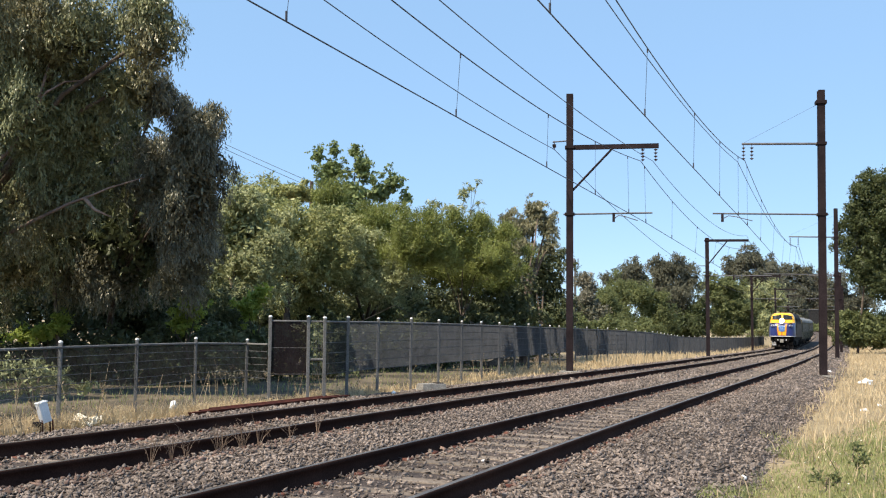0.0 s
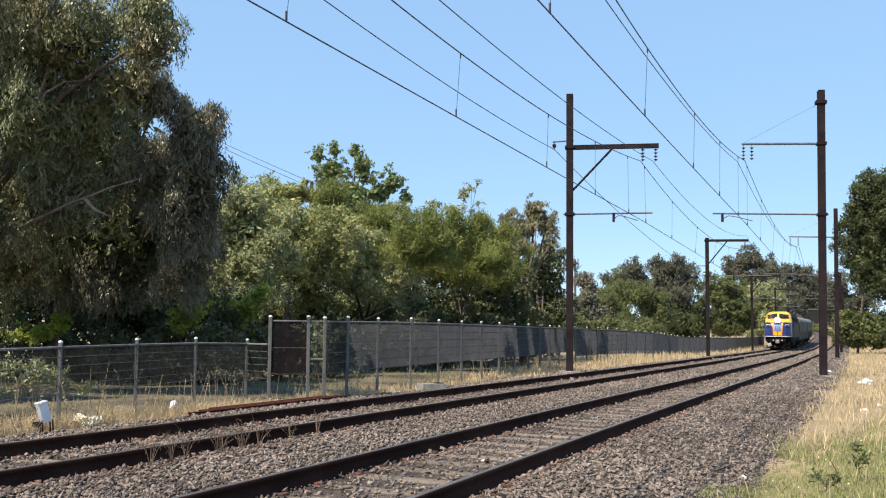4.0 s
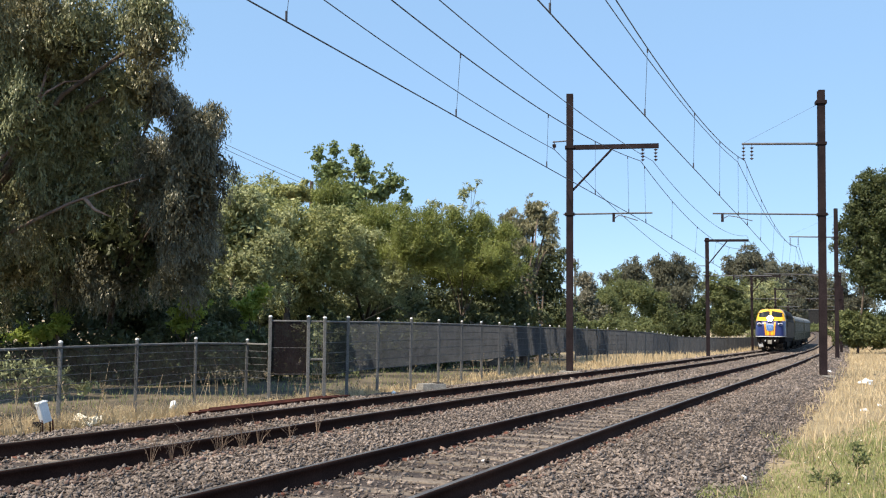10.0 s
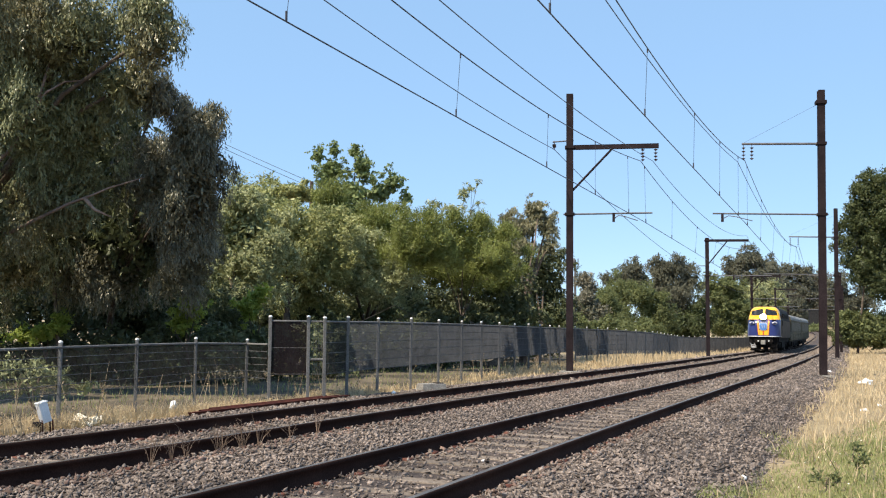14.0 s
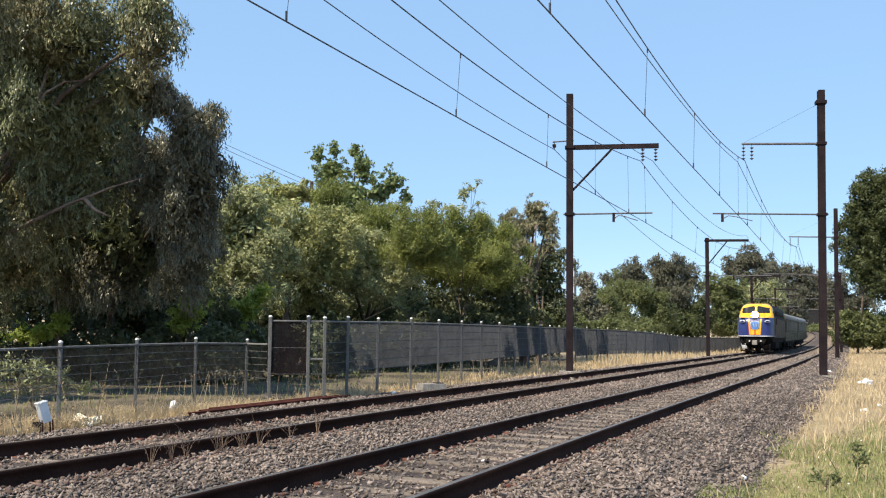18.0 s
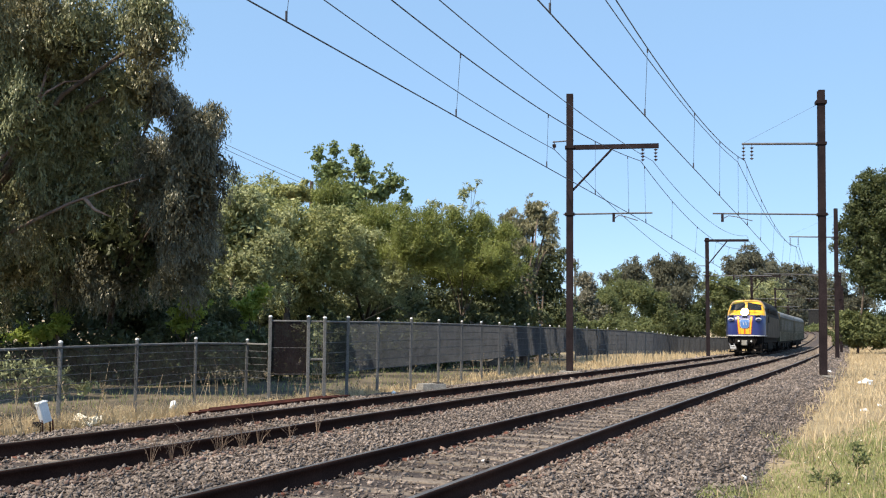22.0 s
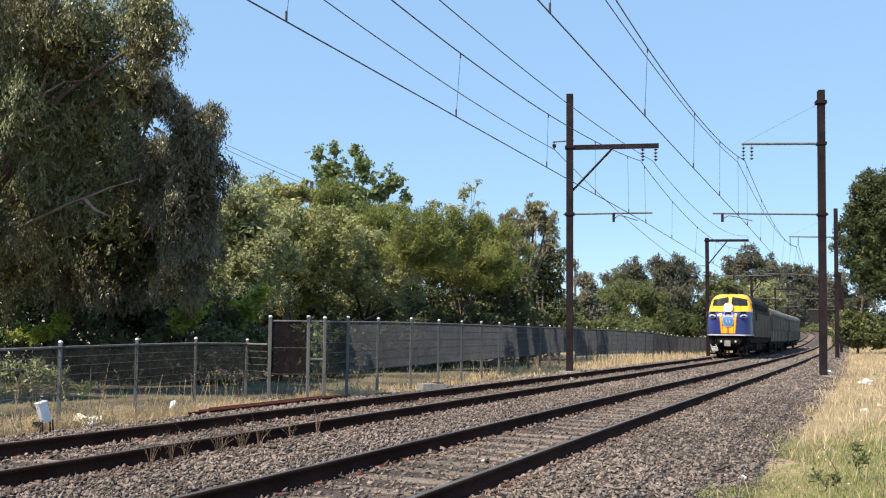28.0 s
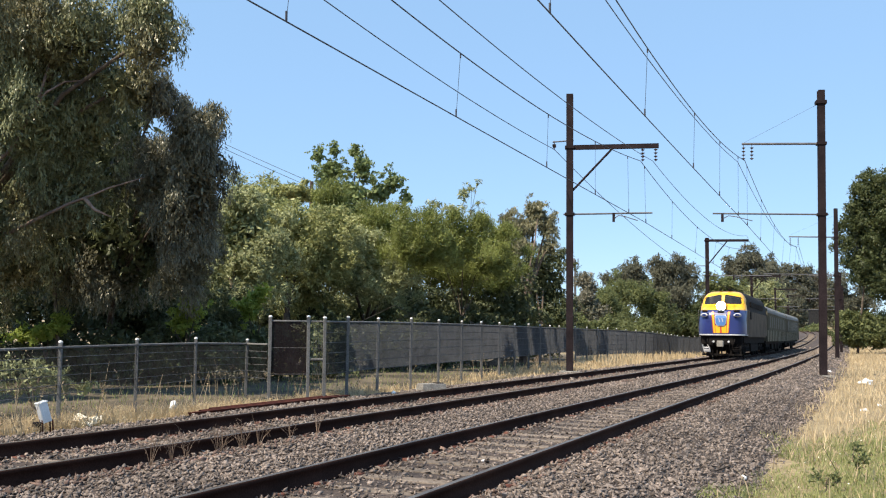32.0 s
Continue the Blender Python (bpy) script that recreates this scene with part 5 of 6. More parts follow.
    grown('far_trees', 'distant green trees on rising ground', (111.1, 300),
          [(105.4, 300.0, 19.77, 5.29, 3.17), (111.6, 300.0, 20.73, 4.41, 2.82), (115.9, 300.0, 18.13, 6.17, 3.88), (108.8, 300.0, 14.52, 8.82, 4.94), (117.6, 300.0, 11.1, 7.94, 6.17), (108.7, 300.0, 7.48, 8.82, 5.29), (99.8, 300.0, 5.62, 7.05, 7.05), (121.0, 300.0, 5.87, 7.94, 6.17)],
          35200, 0.68, 0.34, 0, 1.4, L_FAR, 25, category='trees')
    grown('far_trees', 'distant green trees beyond the bend', (113.7, 270),
          [(110.7, 270.0, 14.94, 4.76, 4.76), (113.7, 270.0, 9.42, 4.76, 6.35), (112.0, 270.0, 3.87, 3.97, 3.97), (118.5, 270.0, 10.27, 4.76, 7.94), (100.0, 275.0, 7.5, 5.0, 5.0), (104.5, 275.0, 3.5, 5.0, 5.0), (97.0, 275.0, 3.0, 5.0, 3.5)],
          14400, 0.612, 0.297, 0, 1.2, L_FAR, 26, category='trees')
    grown('shrub', 'low green growth at the foot of the bend', (95.0, 255),
          [(95.3, 255.0, 2.42, 4.2, 1.5), (90.0, 255.0, 1.76, 4.2, 1.2), (99.8, 255.0, 2.92, 3.3, 1.5)],
          8000, 0.408, 0.212, 0, 0.7, L_FARWATTLE, 27, category='shrub')
    grown('dense_tree', 'large dense dark green tree beside the line', (39.6, 92),
          [(41.9, 92.0, 15.58, 2.27, 2.06), (40.6, 92.0, 14.74, 1.89, 1.73), (39.4, 92.0, 12.53, 1.62, 1.62), (41.1, 92.0, 11.73, 2.7, 2.43), (38.5, 92.0, 10.22, 1.3, 1.08), (40.5, 92.0, 8.61, 2.6, 1.95), (43.0, 92.0, 9.84, 2.7, 3.25), (42.0, 92.0, 6.3, 2.49, 2.16), (43.9, 92.0, 14.23, 2.43, 3.25), (39.9, 92.0, 7.08, 1.19, 1.19), (43.7, 92.0, 6.59, 2.43, 3.25), (42.6, 95.0, 10.5, 2.6, 4.5), (44.0, 95.0, 13.5, 2.6, 3.5)],
          72000, 0.2, 0.1, -0.1, 0.4, L_PINE, 28, trunk=0.12, ragged=0.12)
    grown('shrub', 'bright green bushes beneath the dense tree', (41.0, 92),
          [(38.7, 92.0, 2.32, 0.97, 1.51), (40.3, 92.0, 2.12, 1.62, 1.62), (42.0, 92.0, 2.25, 1.62, 1.73), (43.8, 92.0, 2.0, 1.62, 1.89), (39.5, 92.0, 1.14, 1.62, 0.87), (41.6, 92.0, 1.06, 1.89, 0.87)],
          14000, 0.33, 0.14, 0, 0.45, L_FARWATTLE, 29, category='shrub', trunk=0.02)
    grown('shrub', 'green bushes along the far verge', (57.7, 135),
          [(55.6, 135.0, 1.18, 1.43, 1.11), (57.5, 135.0, 1.05, 1.75, 1.11), (59.9, 135.0, 1.08, 1.98, 1.11)],
          9600, 0.238, 0.128, 0, 0.4, L_FARWATTLE, 47, category='shrub')
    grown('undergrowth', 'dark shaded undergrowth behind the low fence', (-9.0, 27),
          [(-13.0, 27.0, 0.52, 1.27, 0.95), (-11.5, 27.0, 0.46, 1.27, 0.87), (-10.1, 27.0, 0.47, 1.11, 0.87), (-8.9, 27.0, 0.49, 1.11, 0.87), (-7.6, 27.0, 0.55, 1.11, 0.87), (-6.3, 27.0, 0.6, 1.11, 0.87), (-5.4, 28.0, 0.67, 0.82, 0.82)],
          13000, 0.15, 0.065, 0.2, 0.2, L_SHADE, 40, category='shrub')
    # Added behind the gum: shades the undergrowth and darkens gaps between leaves.
    grown('dark_tree', 'dark backing tree added behind the gum to shade the undergrowth', (-10.2, 26),
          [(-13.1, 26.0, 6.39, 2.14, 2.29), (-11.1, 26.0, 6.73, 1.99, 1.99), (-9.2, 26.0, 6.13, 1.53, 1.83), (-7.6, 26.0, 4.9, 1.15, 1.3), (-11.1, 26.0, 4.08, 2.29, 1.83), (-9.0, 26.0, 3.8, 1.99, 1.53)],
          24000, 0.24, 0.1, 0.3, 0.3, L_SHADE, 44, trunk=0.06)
    grown('weedy_shrub', 'pale leafy weeds growing against the low fence', (-6.8, 16.6),
          [(-7.6, 16.6, 0.5, 0.49, 0.41), (-7.0, 16.6, 0.48, 0.44, 0.39), (-6.5, 16.6, 0.37, 0.33, 0.25), (-6.1, 16.6, 0.3, 0.21, 0.16)],
          1300, 0.075, 0.03, 0.1, 0.12, L_GREY, 45, category='shrub', trunk=0.02)
    grown('flowering_weed', 'weed with small white flowers beside the fence', (-4.7, 22.5),
          [(-5.1, 22.5, 0.31, 0.19, 0.16), (-4.8, 22.5, 0.18, 0.16, 0.13), (-4.3, 22.5, 0.24, 0.19, 0.16)],
          260, 0.06, 0.05, 0.1, 0.1, L_CREAM, 46, category='shrub', trunk=0.015)
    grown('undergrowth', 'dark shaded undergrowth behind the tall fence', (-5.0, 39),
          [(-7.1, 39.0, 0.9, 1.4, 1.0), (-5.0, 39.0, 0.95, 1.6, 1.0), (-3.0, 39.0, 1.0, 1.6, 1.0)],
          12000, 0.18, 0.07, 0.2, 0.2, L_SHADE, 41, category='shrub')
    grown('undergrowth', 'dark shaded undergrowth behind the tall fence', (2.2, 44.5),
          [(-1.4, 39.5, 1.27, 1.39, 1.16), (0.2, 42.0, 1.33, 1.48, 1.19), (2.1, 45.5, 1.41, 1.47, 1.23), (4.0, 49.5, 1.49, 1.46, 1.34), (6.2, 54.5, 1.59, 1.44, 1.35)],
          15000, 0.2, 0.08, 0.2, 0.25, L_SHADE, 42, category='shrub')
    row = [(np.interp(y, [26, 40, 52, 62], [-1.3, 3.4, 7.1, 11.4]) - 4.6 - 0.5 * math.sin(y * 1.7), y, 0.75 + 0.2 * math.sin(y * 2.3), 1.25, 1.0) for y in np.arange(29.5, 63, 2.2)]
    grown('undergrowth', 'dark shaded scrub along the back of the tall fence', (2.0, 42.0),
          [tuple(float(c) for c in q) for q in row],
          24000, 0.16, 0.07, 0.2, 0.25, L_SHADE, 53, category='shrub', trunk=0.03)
    grown('undergrowth', 'low green scrub behind the far fence', (13.6, 78),
          [(11.3, 78.0, 1.37, 1.83, 1.38), (13.6, 78.0, 1.39, 1.83, 1.28), (15.9, 78.0, 1.33, 1.83, 1.19)],
          11200, 0.17, 0.085, 0.1, 0.3, L_FARWATTLE, 43, category='shrub')
    # Unseen gum added left of the view to cast shade on the low fence.
    grown('gum_tree', 'large old gum tree with drooping grey-green leaves; nearer one unseen, added for shade', (-12.0, 19),
          [(-11.4, 19.0, 3.3, 1.68, 1.23), (-12.6, 19.0, 4.08, 1.79, 1.34)],
          12000, 0.2, 0.06, 0.7, 0.25, L_GUM, 48, bark=M_BARK, trunk=0.1)
    # Stands in for the shadow under the wattles, darkened by its leaf colour.
    grown('dark_shrub', 'shade-dark shrub standing in for the underside of the wattles', (0.2, 47.5),
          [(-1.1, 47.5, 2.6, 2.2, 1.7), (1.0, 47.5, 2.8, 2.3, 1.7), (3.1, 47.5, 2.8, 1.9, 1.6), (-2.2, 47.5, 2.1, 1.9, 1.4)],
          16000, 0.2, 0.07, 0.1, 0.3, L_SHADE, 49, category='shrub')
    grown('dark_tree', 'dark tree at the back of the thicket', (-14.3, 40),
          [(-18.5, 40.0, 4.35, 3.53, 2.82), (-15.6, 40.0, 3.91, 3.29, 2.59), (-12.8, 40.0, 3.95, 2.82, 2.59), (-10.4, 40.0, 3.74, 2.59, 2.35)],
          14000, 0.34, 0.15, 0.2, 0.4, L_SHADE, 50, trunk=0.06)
    grown('leafy_weed', 'leafy green weed in the verge grass', (4.7, 11),
          [(4.7, 11.0, 0.08, 0.1, 0.17), (4.8, 11.0, -0.05, 0.1, 0.12), (4.7, 11.0, -0.08, 0.09, 0.09)],
          170, 0.05, 0.018, 0.1, 0.04, L_FARWATTLE, 51, category='weed', trunk=0.004)
    grown('leafy_weed', 'leafy green weed in the verge grass', (4.1, 10.4),
          [(4.0, 10.4, -0.16, 0.1, 0.09), (4.2, 10.4, -0.18, 0.09, 0.07)],
          150, 0.045, 0.018, 0.1, 0.04, L_FARWATTLE, 52, category='weed', trunk=0.004)


def blades(n, x0, x1, y0, y1, accept, hmin, hmax, width, seed, lean=0.35, thick=None):
    """Grass blades standing on the ground where accept(s, o, x, y) allows them."""
    g = np.random.default_rng(seed)
    y = y0 + (y1 - y0) * g.random(n) ** 1.7
    x = x0 + (x1 - x0) * g.random(n)
    s, o = from_line(x, y)
    k = accept(s, o, x, y, g)
    x, y, s, o = x[k], y[k], s[k], o[k]
    n = len(x)
    z = ground_z(x, y)
    zb = np.interp(s, LINE_S, LZ) + bed_z(o)
    inside = (o > -7.5) & (o < 3.4)
    z = np.where(inside, np.maximum(z, zb), z) - 0.02
    clump = 0.6 + 0.4 * np.sin(x * 2.1 + np.sin(y * 1.3) * 2) * np.sin(y * 1.7 + x)
    h = g.uniform(hmin, hmax, n) * (0.7 + 0.5 * clump)
    a = g.random(n) * 6.283
    w = width * g.uniform(0.6, 1.4, n) * (1 + y / 30)
    dx, dy = np.cos(a) * w / 2, np.sin(a) * w / 2
    la, lm = g.random(n) * 6.283, lean * h * g.random(n)
    p = np.stack([x, y, z], 1)
    mid = p + np.stack([np.cos(la) * lm * 0.35, np.sin(la) * lm * 0.35, h * 0.6], 1)
    tip = p + np.stack([np.cos(la) * lm, np.sin(la) * lm, h], 1)
    off = np.stack([dx, dy, 0 * dx], 1)
    v = np.stack([p - off, p + off, mid + off * 0.8, tip, mid - off * 0.8], 1).reshape(-1, 3)
    i = 5 * np.arange(n)[:, None]
    f = np.concatenate([i + np.array([[0, 1, 2, 4]]), i + np.array([[4, 2, 3, 3]])], 1).reshape(-1, 4)
    quads = f[0::2]
    tips = np.stack([i[:, 0] + 4, i[:, 0] + 2, i[:, 0] + 3], 1)
    return v, quads, tips


def lawn(name, label, material, arrays):
    v, q, t = arrays
    me = bpy.data.meshes.new(name)
    faces = np.concatenate([q.ravel(), t.ravel()]).astype(np.int32)
    me.vertices.add(len(v)), me.loops.add(len(faces)), me.polygons.add(len(q) + len(t))
    me.vertices.foreach_set("co", np.asarray(v, np.float32).ravel())
    me.loops.foreach_set("vertex_index", faces)
    me.polygons.foreach_set("loop_start", np.concatenate([np.arange(0, q.size, 4), q.size + np.arange(0, t.size, 3)]).astype(np.int32))
    me.update(calc_edges=True)
    tagged(link(name, me, material), label, "grass", kind="stuff")


def build_grass():
    edge = lambda x, y: 0.25 * np.sin(y * 1.1) + 0.15 * np.sin(y * 2.7 + x)
    right = lambda s, o, x, y, g: (o > 3.05 + edge(x, y)) & (o < 14) & (s > 2)
    green = lambda s, o, x, y, g: (o > 3.0 + edge(x, y)) & (o < 9) & (y + 1.2 * np.sin(x * 1.3) < 15.5 + 2 * g.random(x.shape))
    dry = lambda s, o, x, y, g: right(s, o, x, y, g) & (g.random(x.shape) < 0.16 + 0.84 * smooth(y, 11, 18))
    fence = lambda y: np.interp(y, [11, 16, 22, 29, 40, 52, 62, 75], [-7.6, -6.2, -2.9, -0.3, 3.5, 7.2, 11.6, 17.3])
    left = lambda s, o, x, y, g: (o < -7.35 + 0.6 * edge(x, y)) & (x > fence(y) - 0.7) & (s > -6)
    lawn("dry_grass", "tall straw-coloured dry grass on the verge", G_DRY, blades(170000, 2.0, 45, 6.0, 100, dry, 0.06, 0.3, 0.009, 11, 0.9))
    lawn("green_grass", "short green and yellow grass beside the ballast", G_GREEN, blades(105000, 2.0, 9, 6.0, 19, green, 0.025, 0.11, 0.007, 12, 1.3))
    lawn("dry_grass", "straw-coloured dry grass along the fence", G_DRY, blades(230000, -14, 16, 9.0, 75, left, 0.04, 0.24, 0.01, 13, 0.8))
    lawn("dry_grass", "soft straw-coloured grass at the foot of the low fence", G_DRY, blades(190000, -9.5, -1, 10.0, 26, left, 0.06, 0.3, 0.0055, 17, 1.2))
    lawn("dry_grass", "straw-coloured dry grass on the embankment", G_DRY, blades(40000, 8, 52, 45, 140, lambda s, o, x, y, g: (o < -7.1) & (o > -12), 0.2, 0.62, 0.012, 14))
    lawn("dry_grass", "straw-coloured dry grass far along the line", G_DRY, blades(60000, 20, 90, 70, 210, lambda s, o, x, y, g: (o > 3.2) & (o < 22), 0.15, 0.4, 0.012, 16, 0.9))
    lawn("green_grass", "green grass behind the fence", G_GREEN, blades(16000, -13, 8, 13.0, 50, lambda s, o, x, y, g: (x < fence(y) - 0.5) & (o > -22), 0.05, 0.18, 0.012, 15))


# ---- small things ----
def build_props():
    # trackside box on a stand
    t = thing("trackside_box", pose(-6.2, 15.2, -0.4, 0, 0, 45), "small white painted metal box tilted on a rusty stand", "equipment box")
    tilt = Matrix.Translation((0.03, 0, 0.26)) @ Matrix.Rotation(radians(-17), 4, "Y")
    bm = bmesh.new()
    box(bm, -0.07, -0.078, 0.0, 0.07, 0.078, 0.31, tilt, bevel=0.012)
    part("housing", bm, M_WHITE, t, "white painted housing")
    bm = bmesh.new()
    box(bm, -0.078, -0.086, 0.31, 0.078, 0.086, 0.33, tilt, bevel=0.008)
    part("lid", bm, M_WHITE, t)
    for x, y in ((-0.05, -0.05), (-0.05, 0.05), (0.11, -0.05), (0.11, 0.05)):
        bm = bmesh.new()
        cyl(bm, (x + 0.03, y, 0), (x, y, 0.3), 0.014, n=8)
        part("leg", bm, M_RUST, t)
    boxed("linkage", (-0.14, -0.07, 0.0, 0.02, 0.05, 0.1), M_RUST, t, "rusty linkage at the foot", 0.02)
    boxed("bracket", (-0.17, -0.08, 0.19, -0.07, 0.04, 0.27), M_MAST, t, "dark bracket", 0.01)
    boxed("base_plate", (-0.1, -0.12, -0.05, 0.2, 0.12, 0.02), M_MAST, t, "dark base plate", 0.01)
    # spare rails lying by the track
    for k in range(3):
        o = -6.72 - 0.16 * k
        s0, s1 = 8.0 + 0.5 * k, 13.7 - 0.25 * k
        r = sweep("spare_rail", [(o + a * 0.8, -0.19 + 0.6 * (z + 0.1)) for a, z in RAIL], np.linspace(s0, s1, 5), M_RUST)
        tagged(r, "rust-red spare rail lying beside the track", "rail", "spare rails")
    t = thing("concrete_block", pose(-0.26, 25.2, -0.25, 0, 0, 25), "weathered grey concrete block with a dark cover", "concrete block")
    bm = bmesh.new()
    for v in box(bm, -0.38, -0.24, -0.1, 0.38, 0.24, 0.25, bevel=0.02):
        if v.co.z > 0.1:
            v.co.x *= 0.85
            v.co.y *= 0.85
    part("block", bm, M_CONC, t)
    boxed("cover", (0.1, -0.15, 0.24, 0.28, 0.15, 0.27), M_MAST, t)
    # distant hut by the bend, aerial tower, power line behind the trees
    t = thing("dark_hut", pose(101.3, 262.0, 2.2, 0, 0, -15), "dark metal hut beyond the bend", "hut")
    boxed("wall", (-1.4, -1.5, -1.0, 1.4, 1.5, 6.2), T_ROOF, t, bevel=0.03)
    boxed("roof", (-1.6, -1.7, 6.2, 1.6, 1.7, 6.4), M_ARM, t)
    t = thing("aerial_tower", pose(27.6, 200.0, -0.5), "slim distant aerial tower with panels", "tower")
    bm = bmesh.new()
    cyl(bm, (0, 0, 0), (0, 0, 17.2), 0.35, 0.2, 8)
    part("pole", bm, M_ARM, t)
    for k in range(3):
        bm = bmesh.new()
        box(bm, -0.25, 0.5, 15.6, 0.25, 0.7, 17.4, Matrix.Rotation(2.1 * k + 0.4, 4, "Z"))
        part("aerial_panel", bm, M_ARM, t)
    t = thing("utility_pole", pose(-8.6, 62.0, -0.3), "timber utility pole behind the trees", "utility pole")
    bm = bmesh.new()
    cyl(bm, (0, 0, 0), (0, 0, 11.3), 0.16, 0.12, 8)
    part("pole", bm, M_BARKDARK, t)
    boxed("crossarm", (-1.1, -0.06, 10.6, 1.1, 0.06, 10.75), M_BARKDARK, t)
    t = thing("power_line", Matrix(), "thin dark power wires behind the gum tree", "power line")
    for dz, dx in ((0.0, 0.0), (0.28, 0.12), (-1.3, -0.5)):
        wire("power_wire", span((-8.6 + dx, 62.0, 10.6 + dz), (-24.0 + dx, 62.0, 17.6 + dz), 0.15, 12), 0.016, t)
    r = random.Random(5)

    def litter(x, y, label, sx, sy, sz, mt=None):
        z = float(max(ground_z(np.array([x]), np.array([y]))[0], -9))
        s, o = from_line(np.array([x]), np.array([y]))
        if -7.5 < o[0] < 3.4:
            z = float(np.interp(s[0], LINE_S, LZ) + bed_z(o)[0])
        bm = bmesh.new()
        bmesh.ops.create_icosphere(bm, subdivisions=2, radius=1.0)
        for v in bm.verts:
            v.co *= 1 + r.uniform(-0.3, 0.25)
            v.co = Vector((v.co.x * sx, v.co.y * sy, max(v.co.z, -0.3) * sz))
        ob = part("litter", bm, mt or M_WHITE, None)
        ob.matrix_world = pose(x, y, z + 0.3 * sz, 0, 0, r.uniform(0, 90))
        tagged(ob, label, "litter", "scraps of litter")
    bm = bmesh.new()
    bmesh.ops.create_grid(bm, x_segments=7, y_segments=5, size=0.5, matrix=Matrix.Diagonal((0.44, 0.34, 1, 1)))
    for v in bm.verts:
        v.co += Vector((r.uniform(-0.03, 0.03), r.uniform(-0.03, 0.03), r.uniform(-0.02, 0.075) + 0.18 * (v.co.y + 0.17)))
    bmesh.ops.solidify(bm, geom=bm.faces, thickness=0.008)
    sheet = part("litter", bm, M_CREAM)
    sheet.matrix_world = pose(-5.98, 16.4, -0.27, 8, 6, 12)
    tagged(sheet, "crumpled cream plastic sheet lying in dry grass", "litter", "scraps of litter")
    litter(-5.29, 19.17, "white paper scrap in the grass", 0.09, 0.07, 0.16)
    litter(-1.15, 23.5, "white paper scrap beside the rails", 0.07, 0.05, 0.08)
    litter(14.63, 33.4, "crumpled white sheet on the verge", 0.34, 0.2, 0.14)
    litter(3.52, 11.36, "small white plastic scrap at the ballast edge", 0.07, 0.04, 0.04)
    litter(0.52, 11.55, "white paper scrap between the rails", 0.04, 0.03, 0.02)
    litter(9.24, 21.2, "pale paper scraps in the dry grass", 0.1, 0.06, 0.05)
    litter(17.4, 43.5, "white scrap at the foot of the mast", 0.16, 0.1, 0.08)
    litter(10.2, 22.6, "pale paper scraps in the dry grass", 0.08, 0.05, 0.05)
    # dead weeds on the ballast
    for k in range(10):
        s, o = r.uniform(2.6, 6.6), r.uniform(-3.05, -2.85)
        p = on_line(s, o, -0.18)
        t = thing("dead_weed", pose(*p), "dry leafless weed standing in the ballast", "weed", "dead weeds")
        for j in range(6):
            a = r.uniform(0, 6.28)
            h = r.uniform(0.15, 0.42)
            d = Vector((math.cos(a), math.sin(a), 0)) * r.uniform(0.05, 0.2)
            tube("stem", [(0, 0, 0), d * 0.4 + Vector((0, 0, h * 0.6)), d + Vector((0, 0, h))], [0.004, 0.0028, 0.0015], M_DEADSTEM, t, n=4)
            for _ in range(3):
                q = d * r.uniform(0.3, 0.9) + Vector((0, 0, h * r.uniform(0.5, 0.9)))
                tube("twig", [q, q + Vector((r.uniform(-0.07, 0.07), r.uniform(-0.07, 0.07), r.uniform(0.02, 0.09)))], [0.0022, 0.001], M_DEADSTEM, t, n=4)


def build_flecks():
    """Small pale flower heads among the green grass."""
    g = np.random.default_rng(33)
    n = 300
    x, y = g.uniform(3.5, 10, n), 9 + 14 * g.random(n) ** 1.3
    s, o = from_line(x, y)
    k = o > 3.3
    x, y = x[k], y[k]
    c = np.stack([x, y, ground_z(x, y) + g.uniform(0.05, 0.16, len(x))], 1)
    d, nrm = unit(g.normal(size=c.shape)), unit(g.normal(size=c.shape) + np.array([0, -0.5, 1]))
    v = leaf_arrays(c, d, nrm, 0.022, 0.018, g)
    tagged(raw("flower_heads", v, np.arange(len(v)).reshape(-1, 4), M_CREAM), "small pale flower heads in the green grass", "flowers", kind="stuff")


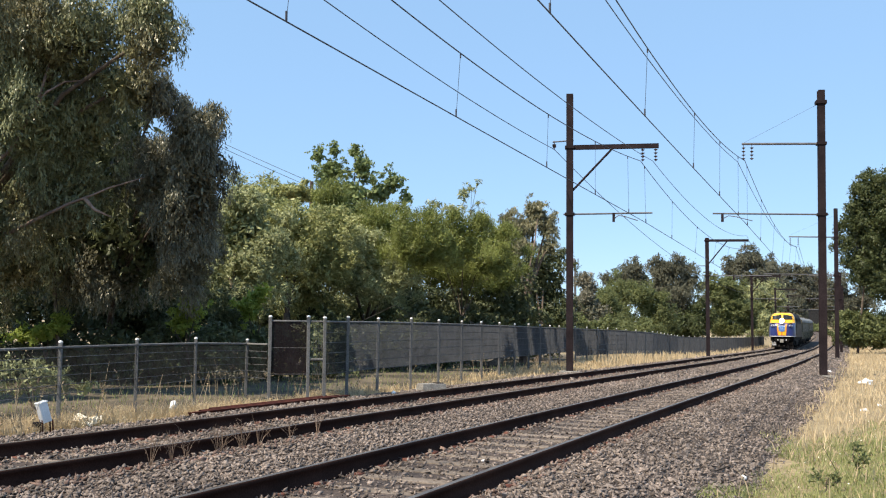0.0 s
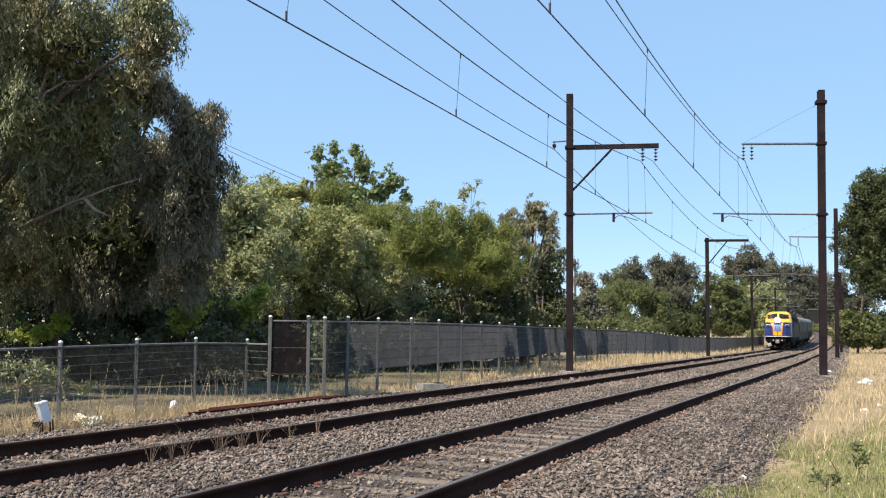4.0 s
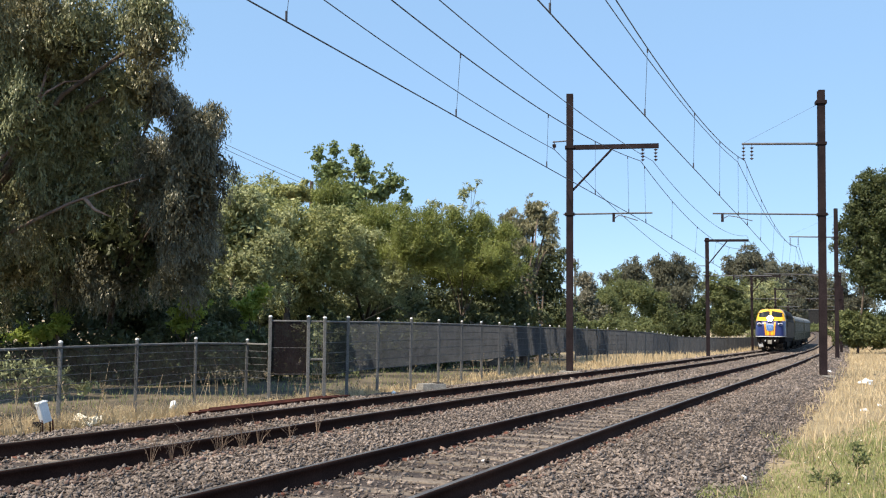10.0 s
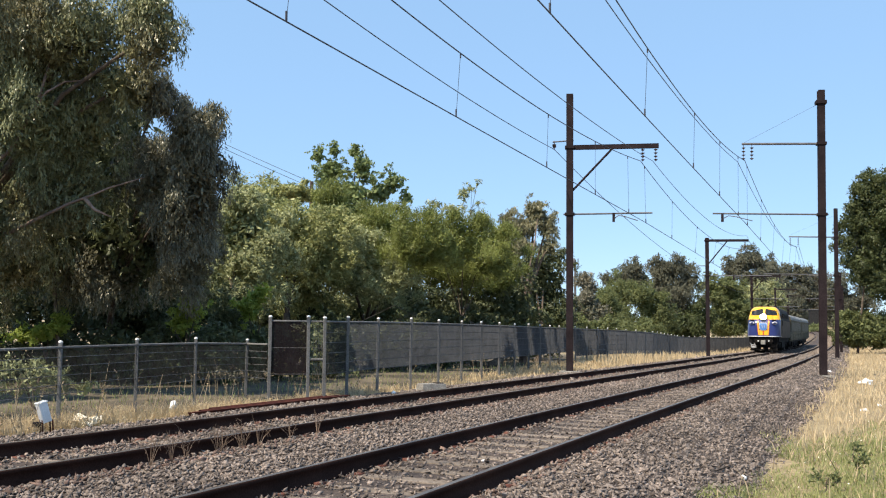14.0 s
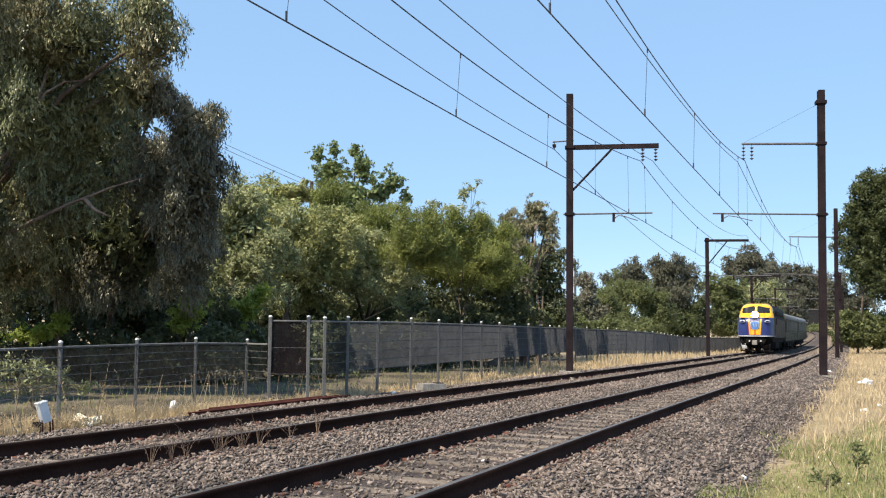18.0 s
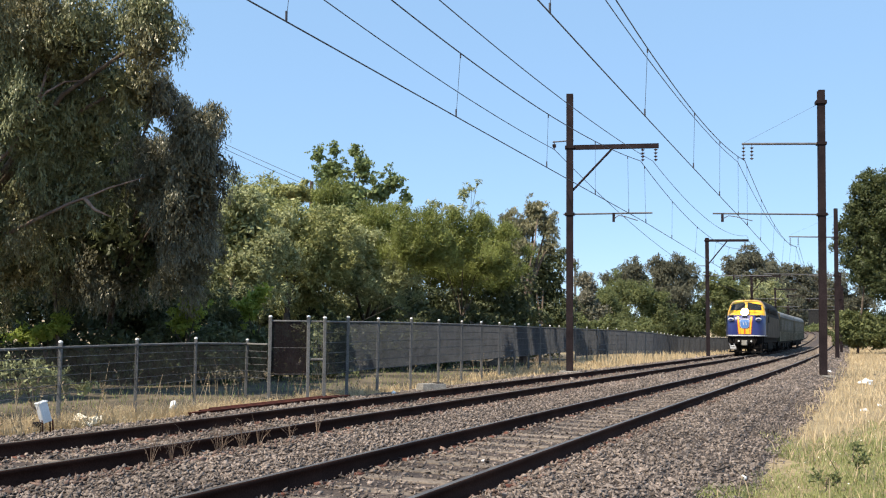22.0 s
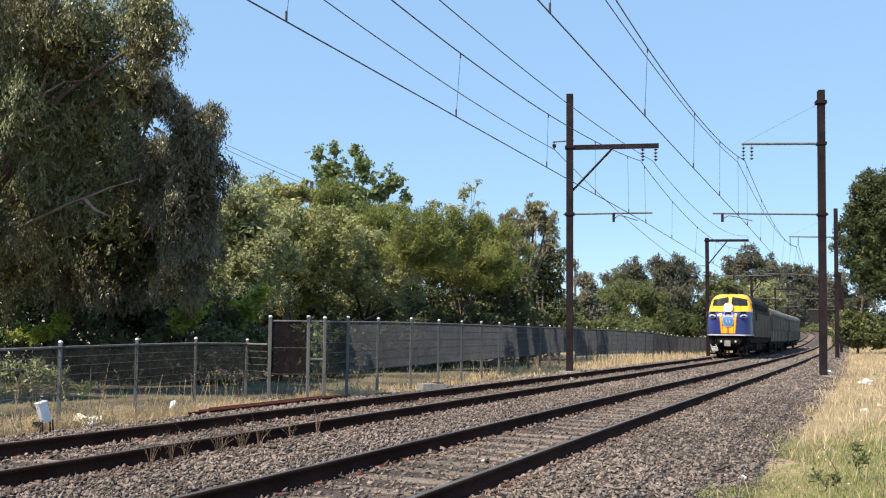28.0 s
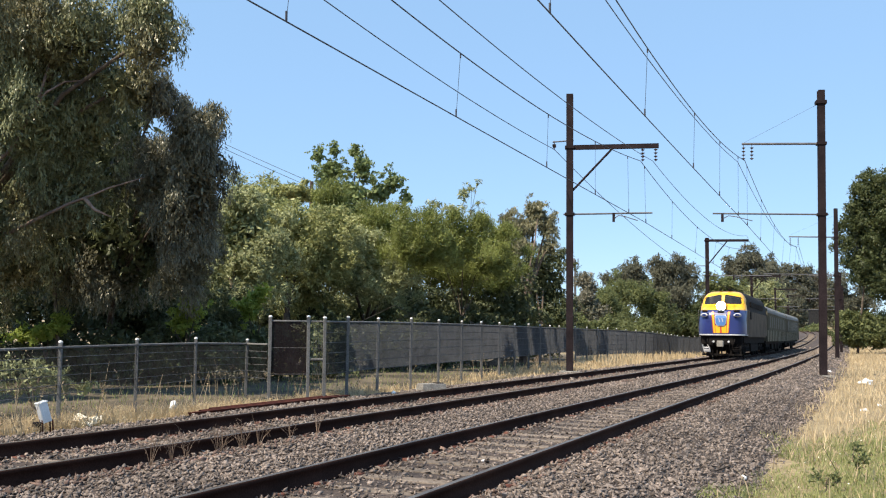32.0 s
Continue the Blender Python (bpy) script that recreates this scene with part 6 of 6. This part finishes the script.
def build_weeds():
    """Tall dry stalks and leafy weeds along the fence."""
    g = np.random.default_rng(21)
    vs, fs, k = [], [], 0
    way = [(-7.0, 14.0), (-4.6, 22.0), (-1.5, 25.5), (3.4, 40.5), (7.0, 52.0)]
    for i in range(280):
        u = g.random() ** 1.6 * (len(way) - 1)
        j = min(int(u), len(way) - 2)
        x = way[j][0] + (way[j + 1][0] - way[j][0]) * (u - j) + g.normal() * 0.45 + 0.15
        y = way[j][1] + (way[j + 1][1] - way[j][1]) * (u - j) + g.normal() * 0.45
        z = float(ground_z(np.array([x]), np.array([y]))[0])
        h = 0.25 + 0.75 * g.random() ** 1.8
        a = g.random() * 6.283
        dx, dy = math.cos(a) * 0.6 * h * g.random(), math.sin(a) * 0.6 * h * g.random()
        w = 0.005
        vs += [(x - w, y, z), (x + w, y, z), (x + dx + w / 2, y + dy, z + h), (x + dx - w / 2, y + dy, z + h)]
        fs.append((k, k + 1, k + 2, k + 3))
        k += 4
        for _ in range(int(g.integers(2, 9))):
            q = g.uniform(0.35, 1.0)
            c = np.array([x + dx * q, y + dy * q, z + h * q])
            d = g.normal(size=3)
            d *= 0.032 / np.linalg.norm(d)
            e = np.cross(d, g.normal(size=3))
            e *= 0.012 / (np.linalg.norm(e) + 1e-9)
            vs += [tuple(c - d), tuple(c + e), tuple(c + d), tuple(c - e)]
            fs.append((k, k + 1, k + 2, k + 3))
            k += 4
    tagged(raw("weeds", vs, fs, G_WEED), "tall dry stalks of weeds along the fence", "weeds", kind="stuff")


# ---- put together ----
build_overhead()
build_fences()
build_props()
loco, loco_wheels = build_loco()
carriage_a, wheels_a = build_carriage("carriage", "olive-grey passenger carriage behind the locomotive", 9, False)
carriage_b, wheels_b = build_carriage("carriage", "olive-grey passenger carriage at the end of the train", 9, False)
build_trees()
build_weeds()
build_flecks()
build_ground()
build_shaded_floor()
build_grass()
build_ballast()
build_track(0.0, "near railway track of rusty rails on timber sleepers")
build_track(-SPACING, "far railway track of rusty rails on timber sleepers")
motions()
